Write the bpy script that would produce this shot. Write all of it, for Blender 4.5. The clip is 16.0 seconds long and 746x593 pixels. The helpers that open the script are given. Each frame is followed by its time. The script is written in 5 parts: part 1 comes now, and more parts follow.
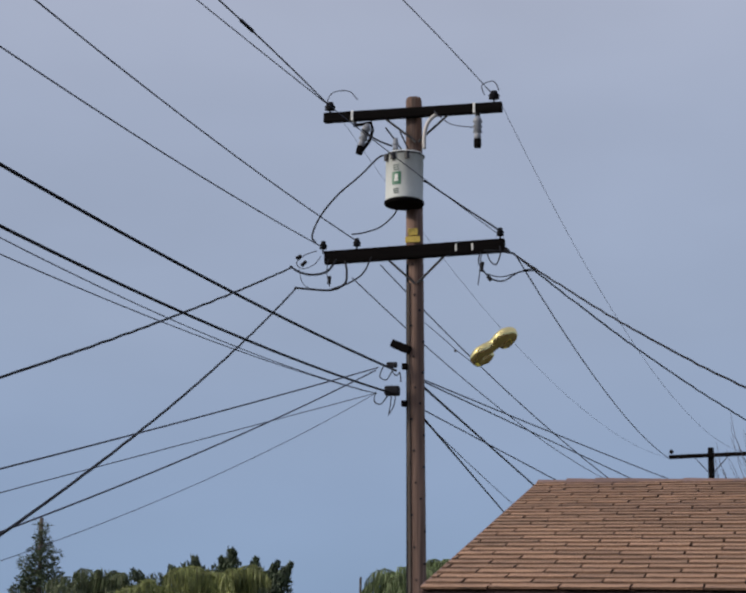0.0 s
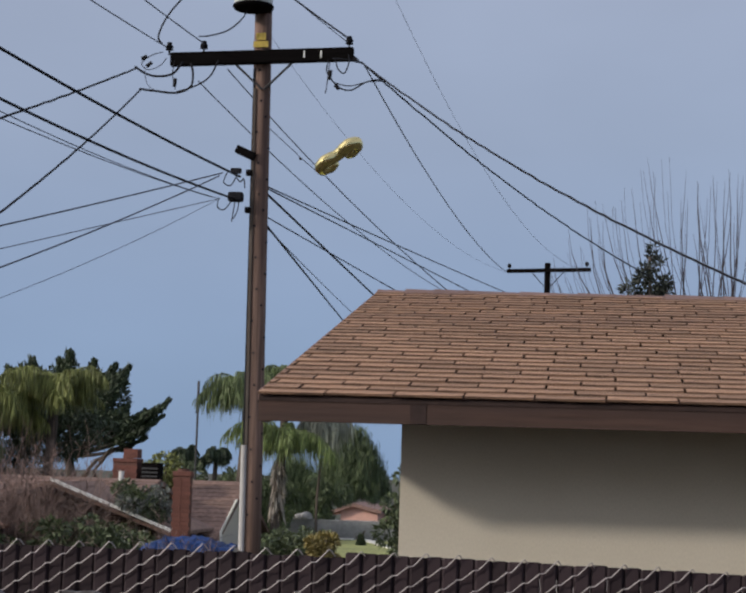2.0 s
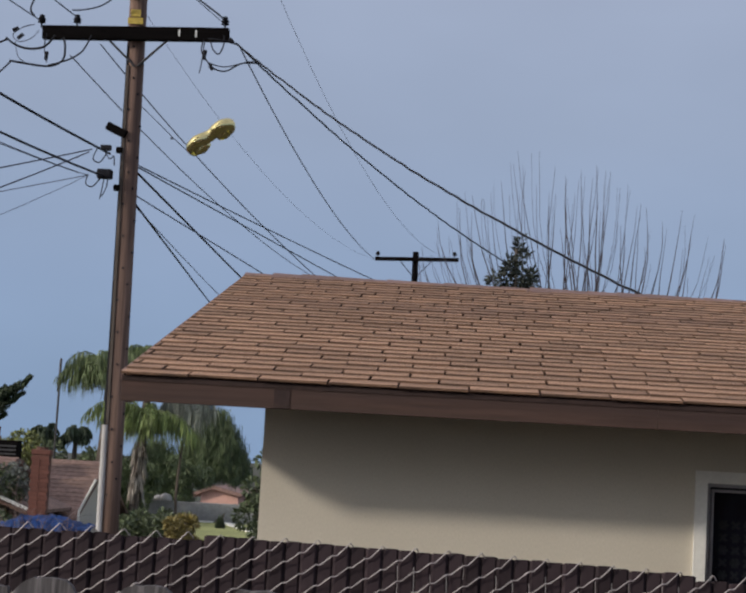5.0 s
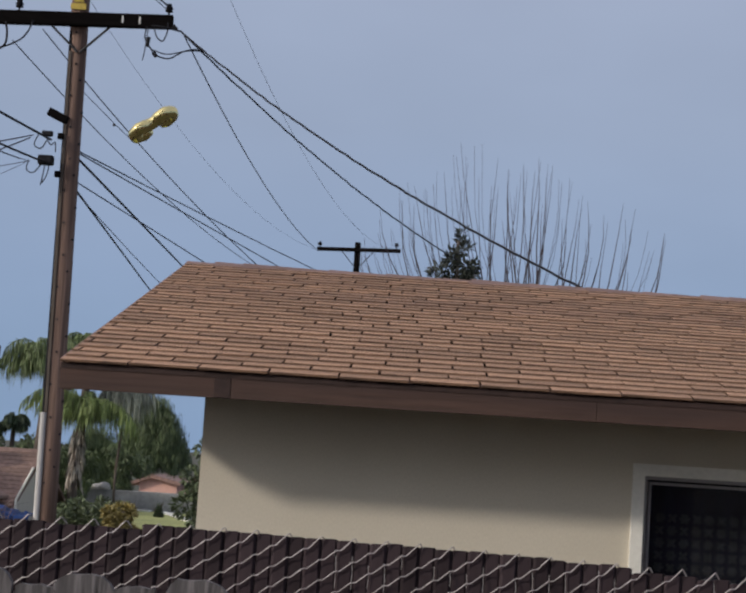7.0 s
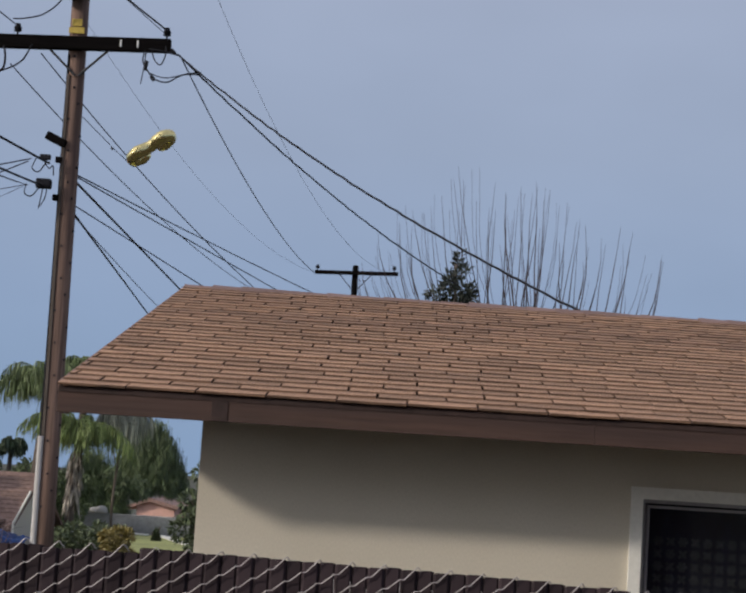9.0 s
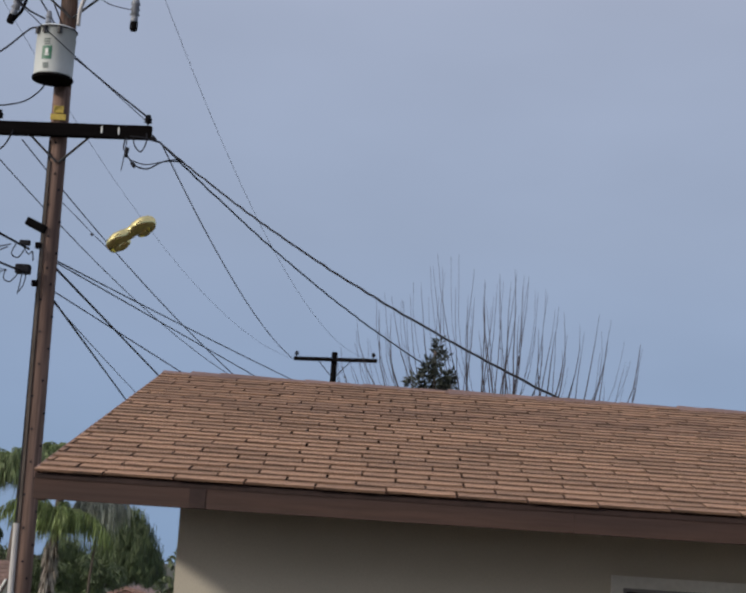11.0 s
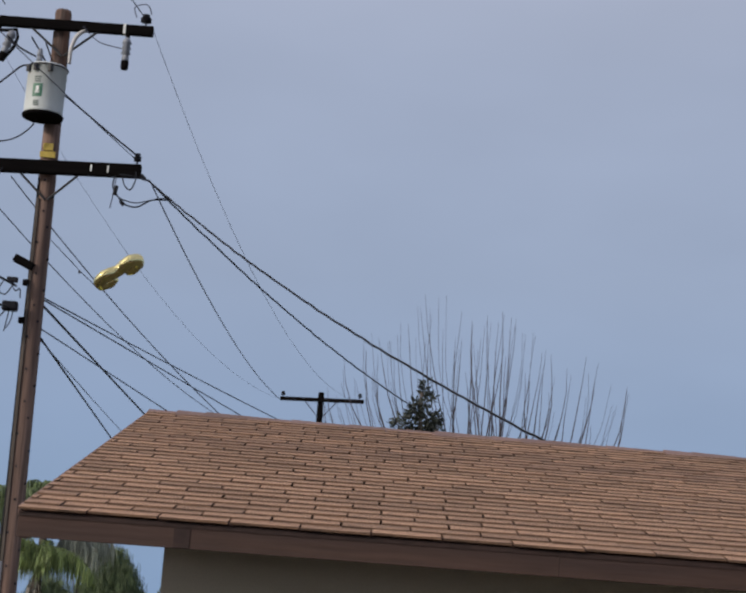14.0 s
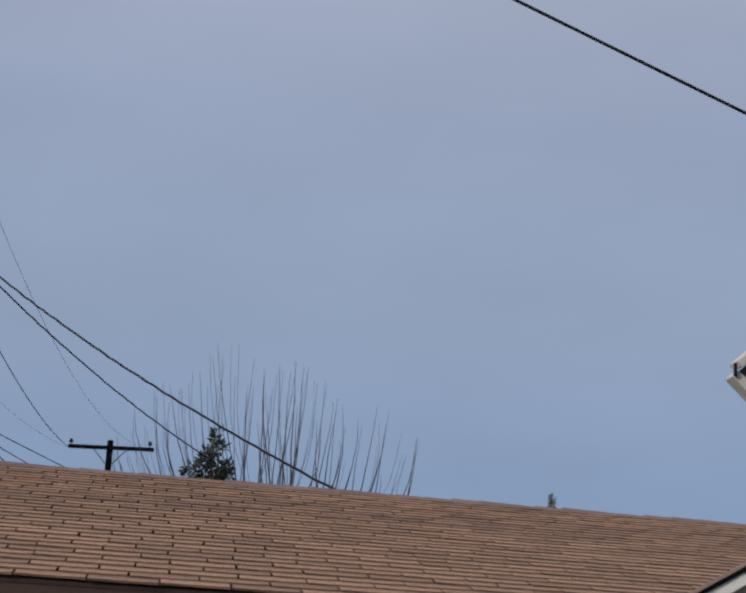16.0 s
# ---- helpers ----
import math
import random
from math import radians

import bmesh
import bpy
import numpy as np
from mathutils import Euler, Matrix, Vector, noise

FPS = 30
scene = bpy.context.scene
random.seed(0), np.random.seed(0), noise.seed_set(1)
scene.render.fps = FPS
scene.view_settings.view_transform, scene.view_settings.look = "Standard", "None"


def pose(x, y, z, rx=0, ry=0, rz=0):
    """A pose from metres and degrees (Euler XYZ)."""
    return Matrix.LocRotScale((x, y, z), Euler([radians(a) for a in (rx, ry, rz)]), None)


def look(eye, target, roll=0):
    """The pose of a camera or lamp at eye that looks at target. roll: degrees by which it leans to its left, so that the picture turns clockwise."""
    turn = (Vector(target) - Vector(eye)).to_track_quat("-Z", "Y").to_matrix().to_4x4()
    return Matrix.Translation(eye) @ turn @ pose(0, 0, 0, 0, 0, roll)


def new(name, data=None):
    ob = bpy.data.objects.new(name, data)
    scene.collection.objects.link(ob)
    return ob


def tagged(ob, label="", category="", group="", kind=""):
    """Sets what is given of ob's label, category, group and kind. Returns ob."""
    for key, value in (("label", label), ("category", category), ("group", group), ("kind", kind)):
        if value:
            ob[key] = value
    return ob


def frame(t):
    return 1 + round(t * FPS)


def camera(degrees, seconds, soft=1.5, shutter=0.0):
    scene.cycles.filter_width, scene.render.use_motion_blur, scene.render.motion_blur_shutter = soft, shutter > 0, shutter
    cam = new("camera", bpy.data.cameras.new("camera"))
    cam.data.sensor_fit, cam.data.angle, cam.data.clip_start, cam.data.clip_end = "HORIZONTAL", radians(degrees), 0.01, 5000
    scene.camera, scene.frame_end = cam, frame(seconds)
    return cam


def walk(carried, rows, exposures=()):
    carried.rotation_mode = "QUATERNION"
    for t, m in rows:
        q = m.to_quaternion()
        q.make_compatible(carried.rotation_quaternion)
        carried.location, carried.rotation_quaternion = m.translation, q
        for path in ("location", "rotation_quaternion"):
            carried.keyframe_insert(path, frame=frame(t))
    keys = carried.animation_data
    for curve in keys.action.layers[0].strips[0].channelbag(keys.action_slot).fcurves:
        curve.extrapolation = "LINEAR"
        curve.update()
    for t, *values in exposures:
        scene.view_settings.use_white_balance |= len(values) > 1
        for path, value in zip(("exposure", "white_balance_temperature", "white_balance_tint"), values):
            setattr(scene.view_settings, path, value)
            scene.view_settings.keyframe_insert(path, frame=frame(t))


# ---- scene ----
cam = camera(25.25, 16.0, soft=2.5)
EYE_HEIGHT = 1.65
TURNS = [
    (0.0, 102.534, -0.793, 13.399), (0.2, 101.587, -0.860, 12.434), (0.5, 98.421, -0.493, 10.753), (0.7, 96.209, -0.554, 10.345), (1.0, 96.342, -0.816, 10.952),
    (1.5, 96.049, -1.265, 8.935), (2.0, 96.062, -1.789, 7.796), (2.5, 96.062, -2.018, 7.673),
    (3.0, 95.932, -2.459, 6.752), (3.5, 95.823, -2.580, 5.555), (4.0, 95.711, -2.569, 4.738),
    (4.5, 95.729, -2.770, 4.166), (5.0, 95.755, -3.227, 3.062), (5.2, 95.768, -3.498, 2.492),
    (7.5, 95.522, -3.635, 0.790), (8.0, 95.560, -3.614, 0.593), (8.5, 95.787, -3.635, 0.937),
    (10.8, 99.168, -3.627, 0.738), (11.0, 99.380, -3.727, 0.181), (11.5, 99.764, -4.085, -0.547),
    (12.0, 100.066, -4.342, -0.581), (12.5, 100.276, -4.656, -0.780), (13.0, 100.478, -4.713, -1.019),
    (13.5, 100.641, -4.600, -0.522), (14.0, 100.819, -4.264, -0.355), (14.5, 100.925, -4.238, -0.657),
    (15.0, 101.444, -3.988, -2.383), (15.5, 102.340, -3.406, -7.367), (15.7, 102.656, -3.535, -7.625), (16.0, 102.961, -3.551, -7.491),
]
walk(cam, [(t, pose(0, 0, EYE_HEIGHT, rx, ry, rz)) for t, rx, ry, rz in TURNS],
     exposures=[(0.0, 0.08, 6500, 10), (14.5, 0.07, 6500, 10), (15.05, 0.11, 6450, 10), (15.4, -0.09, 6250, 9), (16.0, -0.10, 6250, 9)])

# ---- sky and sun ----
SUN_FROM = Vector((-0.98, -0.61, 0.454)).normalized()
world = bpy.data.worlds.new("sky")
scene.world = world
world.use_nodes = True
wn = world.node_tree
wn.nodes.clear()
sky = wn.nodes.new("ShaderNodeTexSky")
sky.sky_type = "NISHITA"
sky.sun_disc = False
sky.sun_elevation = math.asin(SUN_FROM.z)
sky.sun_rotation = math.atan2(SUN_FROM.x, SUN_FROM.y)
sky.air_density, sky.dust_density, sky.ozone_density = 1.0, 1.5, 2.0
bg = wn.nodes.new("ShaderNodeBackground")
bg.inputs["Strength"].default_value = 0.08
wo = wn.nodes.new("ShaderNodeOutputWorld")
# a thin high veil of cloud, greyer overhead and clearer low down
co = wn.nodes.new("ShaderNodeTexCoord")
sep = wn.nodes.new("ShaderNodeSeparateXYZ")
wn.links.new(co.outputs["Generated"], sep.inputs[0])
ramp = wn.nodes.new("ShaderNodeValToRGB")
cr = ramp.color_ramp
cr.elements[0].position, cr.elements[0].color = 0.02, (0.232, 0.338, 0.522, 1)
cr.elements[1].position, cr.elements[1].color = 0.40, (0.40, 0.44, 0.56, 1)
for at, col in ((0.10, (0.262, 0.350, 0.522, 1)), (0.20, (0.315, 0.382, 0.524, 1)), (0.32, (0.350, 0.403, 0.533, 1))):
    e = cr.elements.new(at)
    e.color = col
wn.links.new(sep.outputs["Z"], ramp.inputs[0])
puff = wn.nodes.new("ShaderNodeTexNoise")
puff.inputs["Scale"].default_value, puff.inputs["Detail"].default_value = 5.0, 3
stretch = wn.nodes.new("ShaderNodeMapping")
stretch.inputs["Scale"].default_value = (1, 1, 2.5)
wn.links.new(co.outputs["Generated"], stretch.inputs[0])
wn.links.new(stretch.outputs[0], puff.inputs["Vector"])
gain = wn.nodes.new("ShaderNodeMapRange")
gain.inputs["From Min"].default_value, gain.inputs["From Max"].default_value = 0.3, 0.7
gain.inputs["To Min"].default_value, gain.inputs["To Max"].default_value = 0.96, 1.04
wn.links.new(puff.outputs[0], gain.inputs["Value"])
veil = wn.nodes.new("ShaderNodeVectorMath")
veil.operation = "SCALE"
wn.links.new(ramp.outputs[0], veil.inputs[0])
wn.links.new(gain.outputs[0], veil.inputs["Scale"])
bg2 = wn.nodes.new("ShaderNodeBackground")
bg2.inputs["Strength"].default_value = 1.0
# the veil brightens smoothly round the sun
near_sun = wn.nodes.new("ShaderNodeVectorMath")
near_sun.operation = "DOT_PRODUCT"
near_sun.inputs[1].default_value = SUN_FROM
wn.links.new(co.outputs["Generated"], near_sun.inputs[0])
glow = wn.nodes.new("ShaderNodeMath")
glow.operation, glow.use_clamp = "POWER", False
glow.inputs[1].default_value = 3.0
floor_ = wn.nodes.new("ShaderNodeMath")
floor_.operation = "MAXIMUM"
floor_.inputs[1].default_value = 0.0
wn.links.new(near_sun.outputs["Value"], floor_.inputs[0])
wn.links.new(floor_.outputs[0], glow.inputs[0])
aureole = wn.nodes.new("ShaderNodeVectorMath")
aureole.operation = "SCALE"
aureole.inputs[0].default_value = (1.0, 0.95, 0.86)
wn.links.new(glow.outputs[0], aureole.inputs["Scale"])
whole = wn.nodes.new("ShaderNodeVectorMath")
whole.operation = "ADD"
wn.links.new(veil.outputs[0], whole.inputs[0])
wn.links.new(aureole.outputs[0], whole.inputs[1])
wn.links.new(whole.outputs[0], bg2.inputs[0])
blend = wn.nodes.new("ShaderNodeMixShader")
blend.inputs[0].default_value = 0.92
wn.links.new(sky.outputs[0], bg.inputs[0])
wn.links.new(bg.outputs[0], blend.inputs[1])
wn.links.new(bg2.outputs[0], blend.inputs[2])
wn.links.new(blend.outputs[0], wo.inputs[0])

sun = new("sun", bpy.data.lights.new("sun", "SUN"))
sun.data.energy, sun.data.angle, sun.data.color = 2.05, radians(4.0), (1.0, 0.92, 0.80)
sun.matrix_world = look(SUN_FROM * 60, (0, 0, 0))


# ---- materials ----
def material(name, base, rough=0.8, metal=0.0, grain=30.0, spread=0.2, stain=1.5, stain_amount=0.25, bump=0.2, stretch=(1, 1, 1), per_object=0.0, per_island=0.0, alt=None, gloss=0.5):
    """A surface with fine grain, broad stains and relief; alt: the colour the stains go to."""
    m = bpy.data.materials.new(name)
    m.use_nodes = True
    t = m.node_tree
    n, l = t.nodes, t.links
    b = n["Principled BSDF"]
    b.inputs["Roughness"].default_value, b.inputs["Metallic"].default_value = rough, metal
    b.inputs["Specular IOR Level"].default_value = gloss
    co = n.new("ShaderNodeTexCoord")
    mp = n.new("ShaderNodeMapping")
    mp.inputs["Scale"].default_value = stretch
    l.new(co.outputs["Object"], mp.inputs[0])
    fine = n.new("ShaderNodeTexNoise")
    fine.inputs["Scale"].default_value, fine.inputs["Detail"].default_value = grain, 6
    l.new(mp.outputs[0], fine.inputs["Vector"])
    broad = n.new("ShaderNodeTexNoise")
    broad.inputs["Scale"].default_value, broad.inputs["Detail"].default_value = stain, 4
    l.new(mp.outputs[0], broad.inputs["Vector"])
    dark = [c * (1 - spread) for c in base]
    light = [min(1, c * (1 + spread)) for c in base]
    r1 = n.new("ShaderNodeValToRGB")
    r1.color_ramp.elements[0].color, r1.color_ramp.elements[1].color = (*dark, 1), (*light, 1)
    r1.color_ramp.elements[0].position, r1.color_ramp.elements[1].position = 0.3, 0.7
    l.new(fine.outputs[0], r1.inputs[0])
    r2 = n.new("ShaderNodeValToRGB")
    r2.color_ramp.elements[0].position, r2.color_ramp.elements[1].position = 0.4, 0.68
    l.new(broad.outputs[0], r2.inputs[0])
    fac = n.new("ShaderNodeMath")
    fac.operation = "MULTIPLY"
    fac.inputs[1].default_value = stain_amount
    l.new(r2.outputs[0], fac.inputs[0])
    mix = n.new("ShaderNodeMix")
    mix.data_type = "RGBA"
    l.new(fac.outputs[0], mix.inputs[0])
    l.new(r1.outputs[0], mix.inputs[6])
    mix.inputs[7].default_value = (*(alt or [c * 0.45 for c in base]), 1)
    out = mix.outputs[2]
    amount = per_object or per_island
    if amount:
        if per_object:
            src = n.new("ShaderNodeObjectInfo").outputs["Random"]
        else:
            src = n.new("ShaderNodeNewGeometry").outputs["Random Per Island"]
        rng = n.new("ShaderNodeMapRange")
        rng.inputs["To Min"].default_value, rng.inputs["To Max"].default_value = 1 - amount, 1 + amount
        l.new(src, rng.inputs["Value"])
        hsv = n.new("ShaderNodeHueSaturation")
        l.new(rng.outputs[0], hsv.inputs["Value"])
        l.new(out, hsv.inputs["Color"])
        out = hsv.outputs[0]
    l.new(out, b.inputs["Base Color"])
    if bump:
        bp = n.new("ShaderNodeBump")
        bp.inputs["Strength"].default_value, bp.inputs["Distance"].default_value = bump, 0.01
        l.new(fine.outputs[0], bp.inputs["Height"])
        l.new(bp.outputs[0], b.inputs["Normal"])
    return m


M_SHINGLE = material("shingle", (0.320, 0.188, 0.117), 0.95, stretch=(0.10, 1, 1), grain=95, spread=0.75, stain=2.2, stain_amount=0.45, bump=0.6, per_object=0.22, alt=(0.20, 0.115, 0.082))
M_SHINGLE_FAR = material("shingle_far", (0.320, 0.188, 0.117), 0.95, stretch=(0.10, 1, 1), grain=95, spread=0.75, stain=2.2, stain_amount=0.45, bump=0.6, per_island=0.22, alt=(0.20, 0.115, 0.082))
def wear_and_slot_shade(m):
    """Granules: pale and worn near the butt, darker up the tab, dark on the cut edge; slot shade is painted on slot
    sides and headlap.
    """
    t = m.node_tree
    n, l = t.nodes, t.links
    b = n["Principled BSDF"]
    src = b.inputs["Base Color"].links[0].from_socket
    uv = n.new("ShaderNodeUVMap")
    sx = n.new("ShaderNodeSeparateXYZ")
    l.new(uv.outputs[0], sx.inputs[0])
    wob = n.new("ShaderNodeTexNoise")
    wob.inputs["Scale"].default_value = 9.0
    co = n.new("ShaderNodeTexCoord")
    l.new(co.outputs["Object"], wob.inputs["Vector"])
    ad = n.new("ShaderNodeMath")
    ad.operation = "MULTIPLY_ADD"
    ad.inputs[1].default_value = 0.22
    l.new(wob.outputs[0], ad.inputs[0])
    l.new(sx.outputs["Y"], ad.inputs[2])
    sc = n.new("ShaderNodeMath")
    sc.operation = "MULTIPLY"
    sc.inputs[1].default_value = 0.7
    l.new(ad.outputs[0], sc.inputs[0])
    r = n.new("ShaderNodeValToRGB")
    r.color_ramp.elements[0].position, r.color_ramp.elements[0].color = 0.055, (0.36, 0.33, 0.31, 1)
    # headlap end darkened in colour to give the shade inside the slots
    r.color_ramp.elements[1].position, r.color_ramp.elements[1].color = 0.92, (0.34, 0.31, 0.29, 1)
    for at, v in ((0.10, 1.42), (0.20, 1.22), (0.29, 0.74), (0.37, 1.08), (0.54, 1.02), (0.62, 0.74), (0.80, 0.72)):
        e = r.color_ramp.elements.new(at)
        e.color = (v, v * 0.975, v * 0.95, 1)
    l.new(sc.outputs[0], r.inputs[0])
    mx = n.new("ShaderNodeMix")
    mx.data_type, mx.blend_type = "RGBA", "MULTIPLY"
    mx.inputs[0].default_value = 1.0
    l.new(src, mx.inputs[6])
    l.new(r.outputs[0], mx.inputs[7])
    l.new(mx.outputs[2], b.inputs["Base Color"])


wear_and_slot_shade(M_SHINGLE)
wear_and_slot_shade(M_SHINGLE_FAR)
M_DECK = material("roof_deck", (0.185, 0.098, 0.066), 0.95, grain=40, bump=0.2)
M_RIDGE = material("ridge_shingle", (0.225, 0.138, 0.118), 0.95, grain=120, spread=0.25, bump=0.5, per_object=0.14)
M_FASCIA = material("brown_paint", (0.066, 0.034, 0.025), 0.8, grain=14, spread=0.28, stain=3.5, stain_amount=0.75, bump=0.3, stretch=(0.25, 1, 3), alt=(0.040, 0.022, 0.019))
# dark brown for the stained rafter block and the eave's painted shadow line
M_STAIN_SHADE = material("stain_and_shade_brown", (0.040, 0.021, 0.018), 0.85, grain=20, spread=0.3, stain=6, stain_amount=0.4, bump=0.3)
M_STUCCO = material("cream_stucco", (0.60, 0.545, 0.455), 0.95, grain=190, spread=0.06, stain=2.2, stain_amount=0.22, bump=0.16, stretch=(1, 1, 0.35), alt=(0.5, 0.45, 0.36))
M_TRIM = material("white_trim", (0.80, 0.78, 0.73), 0.7, grain=40, spread=0.05, stain=4, stain_amount=0.15, bump=0.1)
M_ALU = material("aluminium", (0.33, 0.32, 0.34), 0.45, 0.6, grain=60, spread=0.1, bump=0.05)
M_SLAT = material("brown_slat", (0.043, 0.0295, 0.034), 0.75, gloss=0.2, grain=40, spread=0.2, stain=4, stain_amount=0.3, bump=0.1, stretch=(1, 1, 0.2), per_object=0.25)
M_WIRE = material("galvanised_wire", (0.44, 0.40, 0.40), 0.6, 0.3, grain=60, spread=0.2, bump=0.1)
M_PICKET = material("grey_picket", (0.150, 0.136, 0.142), 0.9, grain=70, spread=0.9, stain=16, stain_amount=1.0, bump=0.5, stretch=(1, 1, 0.08), per_object=0.15)
M_POLE = material("pole_wood", (0.205, 0.128, 0.098), 0.9, grain=16, spread=0.45, stain=3.5, stain_amount=0.75, bump=0.8, stretch=(2, 2, 0.05), alt=(0.075, 0.045, 0.038))
M_POLE_TOP = material("pole_top_wood", (0.085, 0.055, 0.045), 0.9, grain=16, spread=0.5, stain=4, stain_amount=0.7, bump=0.8, stretch=(2, 2, 0.12), alt=(0.20, 0.10, 0.06))
M_ARM = material("arm_wood", (0.006, 0.005, 0.005), 0.95, gloss=0.05, grain=20, spread=0.35, stain=2, stain_amount=0.4, bump=0.4, stretch=(0.1, 1, 1))
M_BLACK = material("black_cable", (0.010, 0.010, 0.014), 0.7, gloss=0.2, grain=20, spread=0.2, bump=0.0)
M_GREYWIRE = material("grey_cable", (0.055, 0.058, 0.08), 0.7, gloss=0.2, grain=20, spread=0.2, bump=0.0)
M_STEEL = material("dark_steel", (0.06, 0.058, 0.06), 0.5, 0.5, grain=30, spread=0.25, bump=0.1)
M_TANK = material("tank_paint", (0.62, 0.64, 0.62), 0.5, grain=30, spread=0.04, stain=3, stain_amount=0.25, bump=0.05, stretch=(1, 1, 0.3), alt=(0.45, 0.46, 0.45))
M_TANKBASE = material("tank_base", (0.05, 0.05, 0.055), 0.6, grain=30, bump=0.1)
M_GREEN = material("green_sticker", (0.02, 0.13, 0.07), 0.5, grain=30, spread=0.1, bump=0.0)
M_INK = material("ink", (0.12, 0.15, 0.14), 0.6, grain=30, spread=0.1, bump=0.0)
M_YELLOW = material("yellow_tag", (0.50, 0.36, 0.06), 0.6, grain=20, spread=0.2, stain=8, stain_amount=0.3, bump=0.1)
M_PORCELAIN = material("porcelain", (0.22, 0.23, 0.26), 0.3, grain=20, spread=0.1, bump=0.0)
M_WHITE = material("white_plastic", (0.7, 0.7, 0.68), 0.5, grain=20, spread=0.1, bump=0.0)
M_CONDUIT = material("conduit_grey", (0.52, 0.49, 0.47), 0.6, grain=30, spread=0.12, stain=2, stain_amount=0.4, bump=0.1, stretch=(1, 1, 0.2))
M_EARTH = material("earth", (0.06, 0.048, 0.036), 0.95, grain=6, spread=0.3, stain=0.08, stain_amount=0.8, bump=0.4, alt=(0.06, 0.075, 0.03))
M_BLOCK = material("block_wall", (0.36, 0.355, 0.35), 0.95, grain=8, spread=0.2, stain=0.9, stain_amount=0.5, bump=0.3)
M_LAWN = material("lawn", (0.31, 0.32, 0.11), 0.95, grain=10, spread=0.3, stain=0.5, stain_amount=0.4, bump=0.4)
M_BRICK = material("red_brick", (0.15, 0.058, 0.043), 0.9, grain=12, spread=0.3, stain=4, stain_amount=0.4, bump=0.3, per_object=0.14)
M_MORTAR = material("mortar", (0.13, 0.062, 0.048), 0.95, grain=20, bump=0.3)
M_ROOF_OLD = material("old_shingle", (0.20, 0.125, 0.10), 0.95, grain=9, spread=0.35, stain=1.2, stain_amount=0.4, bump=0.4, per_object=0.2)
M_ROOF_GREY = material("grey_roof", (0.13, 0.13, 0.135), 0.95, grain=8, spread=0.25, stain=0.6, bump=0.3)
M_PINK = material("pink_stucco", (0.72, 0.42, 0.34), 0.9, grain=10, spread=0.08, bump=0.1)
M_TILE = material("clay_tile", (0.27, 0.165, 0.135), 0.9, grain=6, spread=0.3, bump=0.2)
M_TARP = material("blue_tarp", (0.03, 0.09, 0.32), 0.5, grain=7, spread=0.5, stain=5, stain_amount=0.6, bump=1.0)
M_BARK = material("bark", (0.095, 0.075, 0.062), 0.95, grain=12, spread=0.35, stain=2, bump=0.8, stretch=(1, 1, 0.2))
M_TWIG = material("twig", (0.055, 0.042, 0.047), 0.9, grain=12, spread=0.3, bump=0.2)
M_GOLD = material("gold_foil", (0.88, 0.72, 0.33), 0.06, 1.0, grain=5, spread=0.06, stain=3, stain_amount=0.1, bump=0.12)


def leaf_material(name, base, spread=0.45):
    m = material(name, base, 0.6, grain=3, spread=0.3, stain=0.5, stain_amount=0.35, bump=0.0, per_island=spread)
    return m


M_LEAF_DARK = leaf_material("dark_needles", (0.045, 0.066, 0.030))
M_LEAF_PINE = leaf_material("evergreen_leaf", (0.028, 0.034, 0.024))
M_LEAF_YELLOW = leaf_material("yellow_green_leaf", (0.185, 0.205, 0.060))
M_LEAF_PALM = leaf_material("palm_leaf", (0.135, 0.178, 0.070))
M_LEAF_WILLOW = leaf_material("willow_leaf", (0.105, 0.142, 0.060))
M_LEAF_FRESH = leaf_material("fresh_palm_leaf", (0.175, 0.225, 0.070), 0.6)
M_LEAF_BUSH = leaf_material("bush_leaf", (0.085, 0.108, 0.048))
M_LEAF_GOLD = leaf_material("golden_leaf", (0.24, 0.19, 0.06))
M_LEAF_BROWN = leaf_material("brown_twigs", (0.19, 0.125, 0.105))
M_LEAF_DULL = leaf_material("dull_palm_leaf", (0.085, 0.105, 0.042))
M_LEAF_PALE = leaf_material("pale_palm_leaf", (0.29, 0.30, 0.24), 0.6)
M_LEAF_STRAW = leaf_material("dead_fronds", (0.30, 0.265, 0.225))
M_LEAF_GREY = leaf_material("grey_leaf", (0.14, 0.15, 0.13))

m = bpy.data.materials.new("window_glass")
m.use_nodes = True
b = m.node_tree.nodes["Principled BSDF"]
b.inputs["Base Color"].default_value, b.inputs["Roughness"].default_value = (0.5, 0.52, 0.55, 1), 0.03
b.inputs["Transmission Weight"].default_value = 1.0
b.inputs["IOR"].default_value = 1.25
M_DIM_ROOM = material("dim_room_sheet", (0.10, 0.10, 0.145), 0.9, grain=14, spread=0.3, stain=3, stain_amount=0.4, bump=0.1, stretch=(1, 1, 0.2))
M_CURTAIN = material("lace_curtain", (0.22, 0.215, 0.235), 0.9, grain=40, spread=0.2, bump=0.1)
M_GLASS = m


# ---- building helpers ----
def empty(name, at=(0, 0, 0)):
    ob = new(name)
    ob.location = at
    ob.empty_display_size = 0.2
    return ob


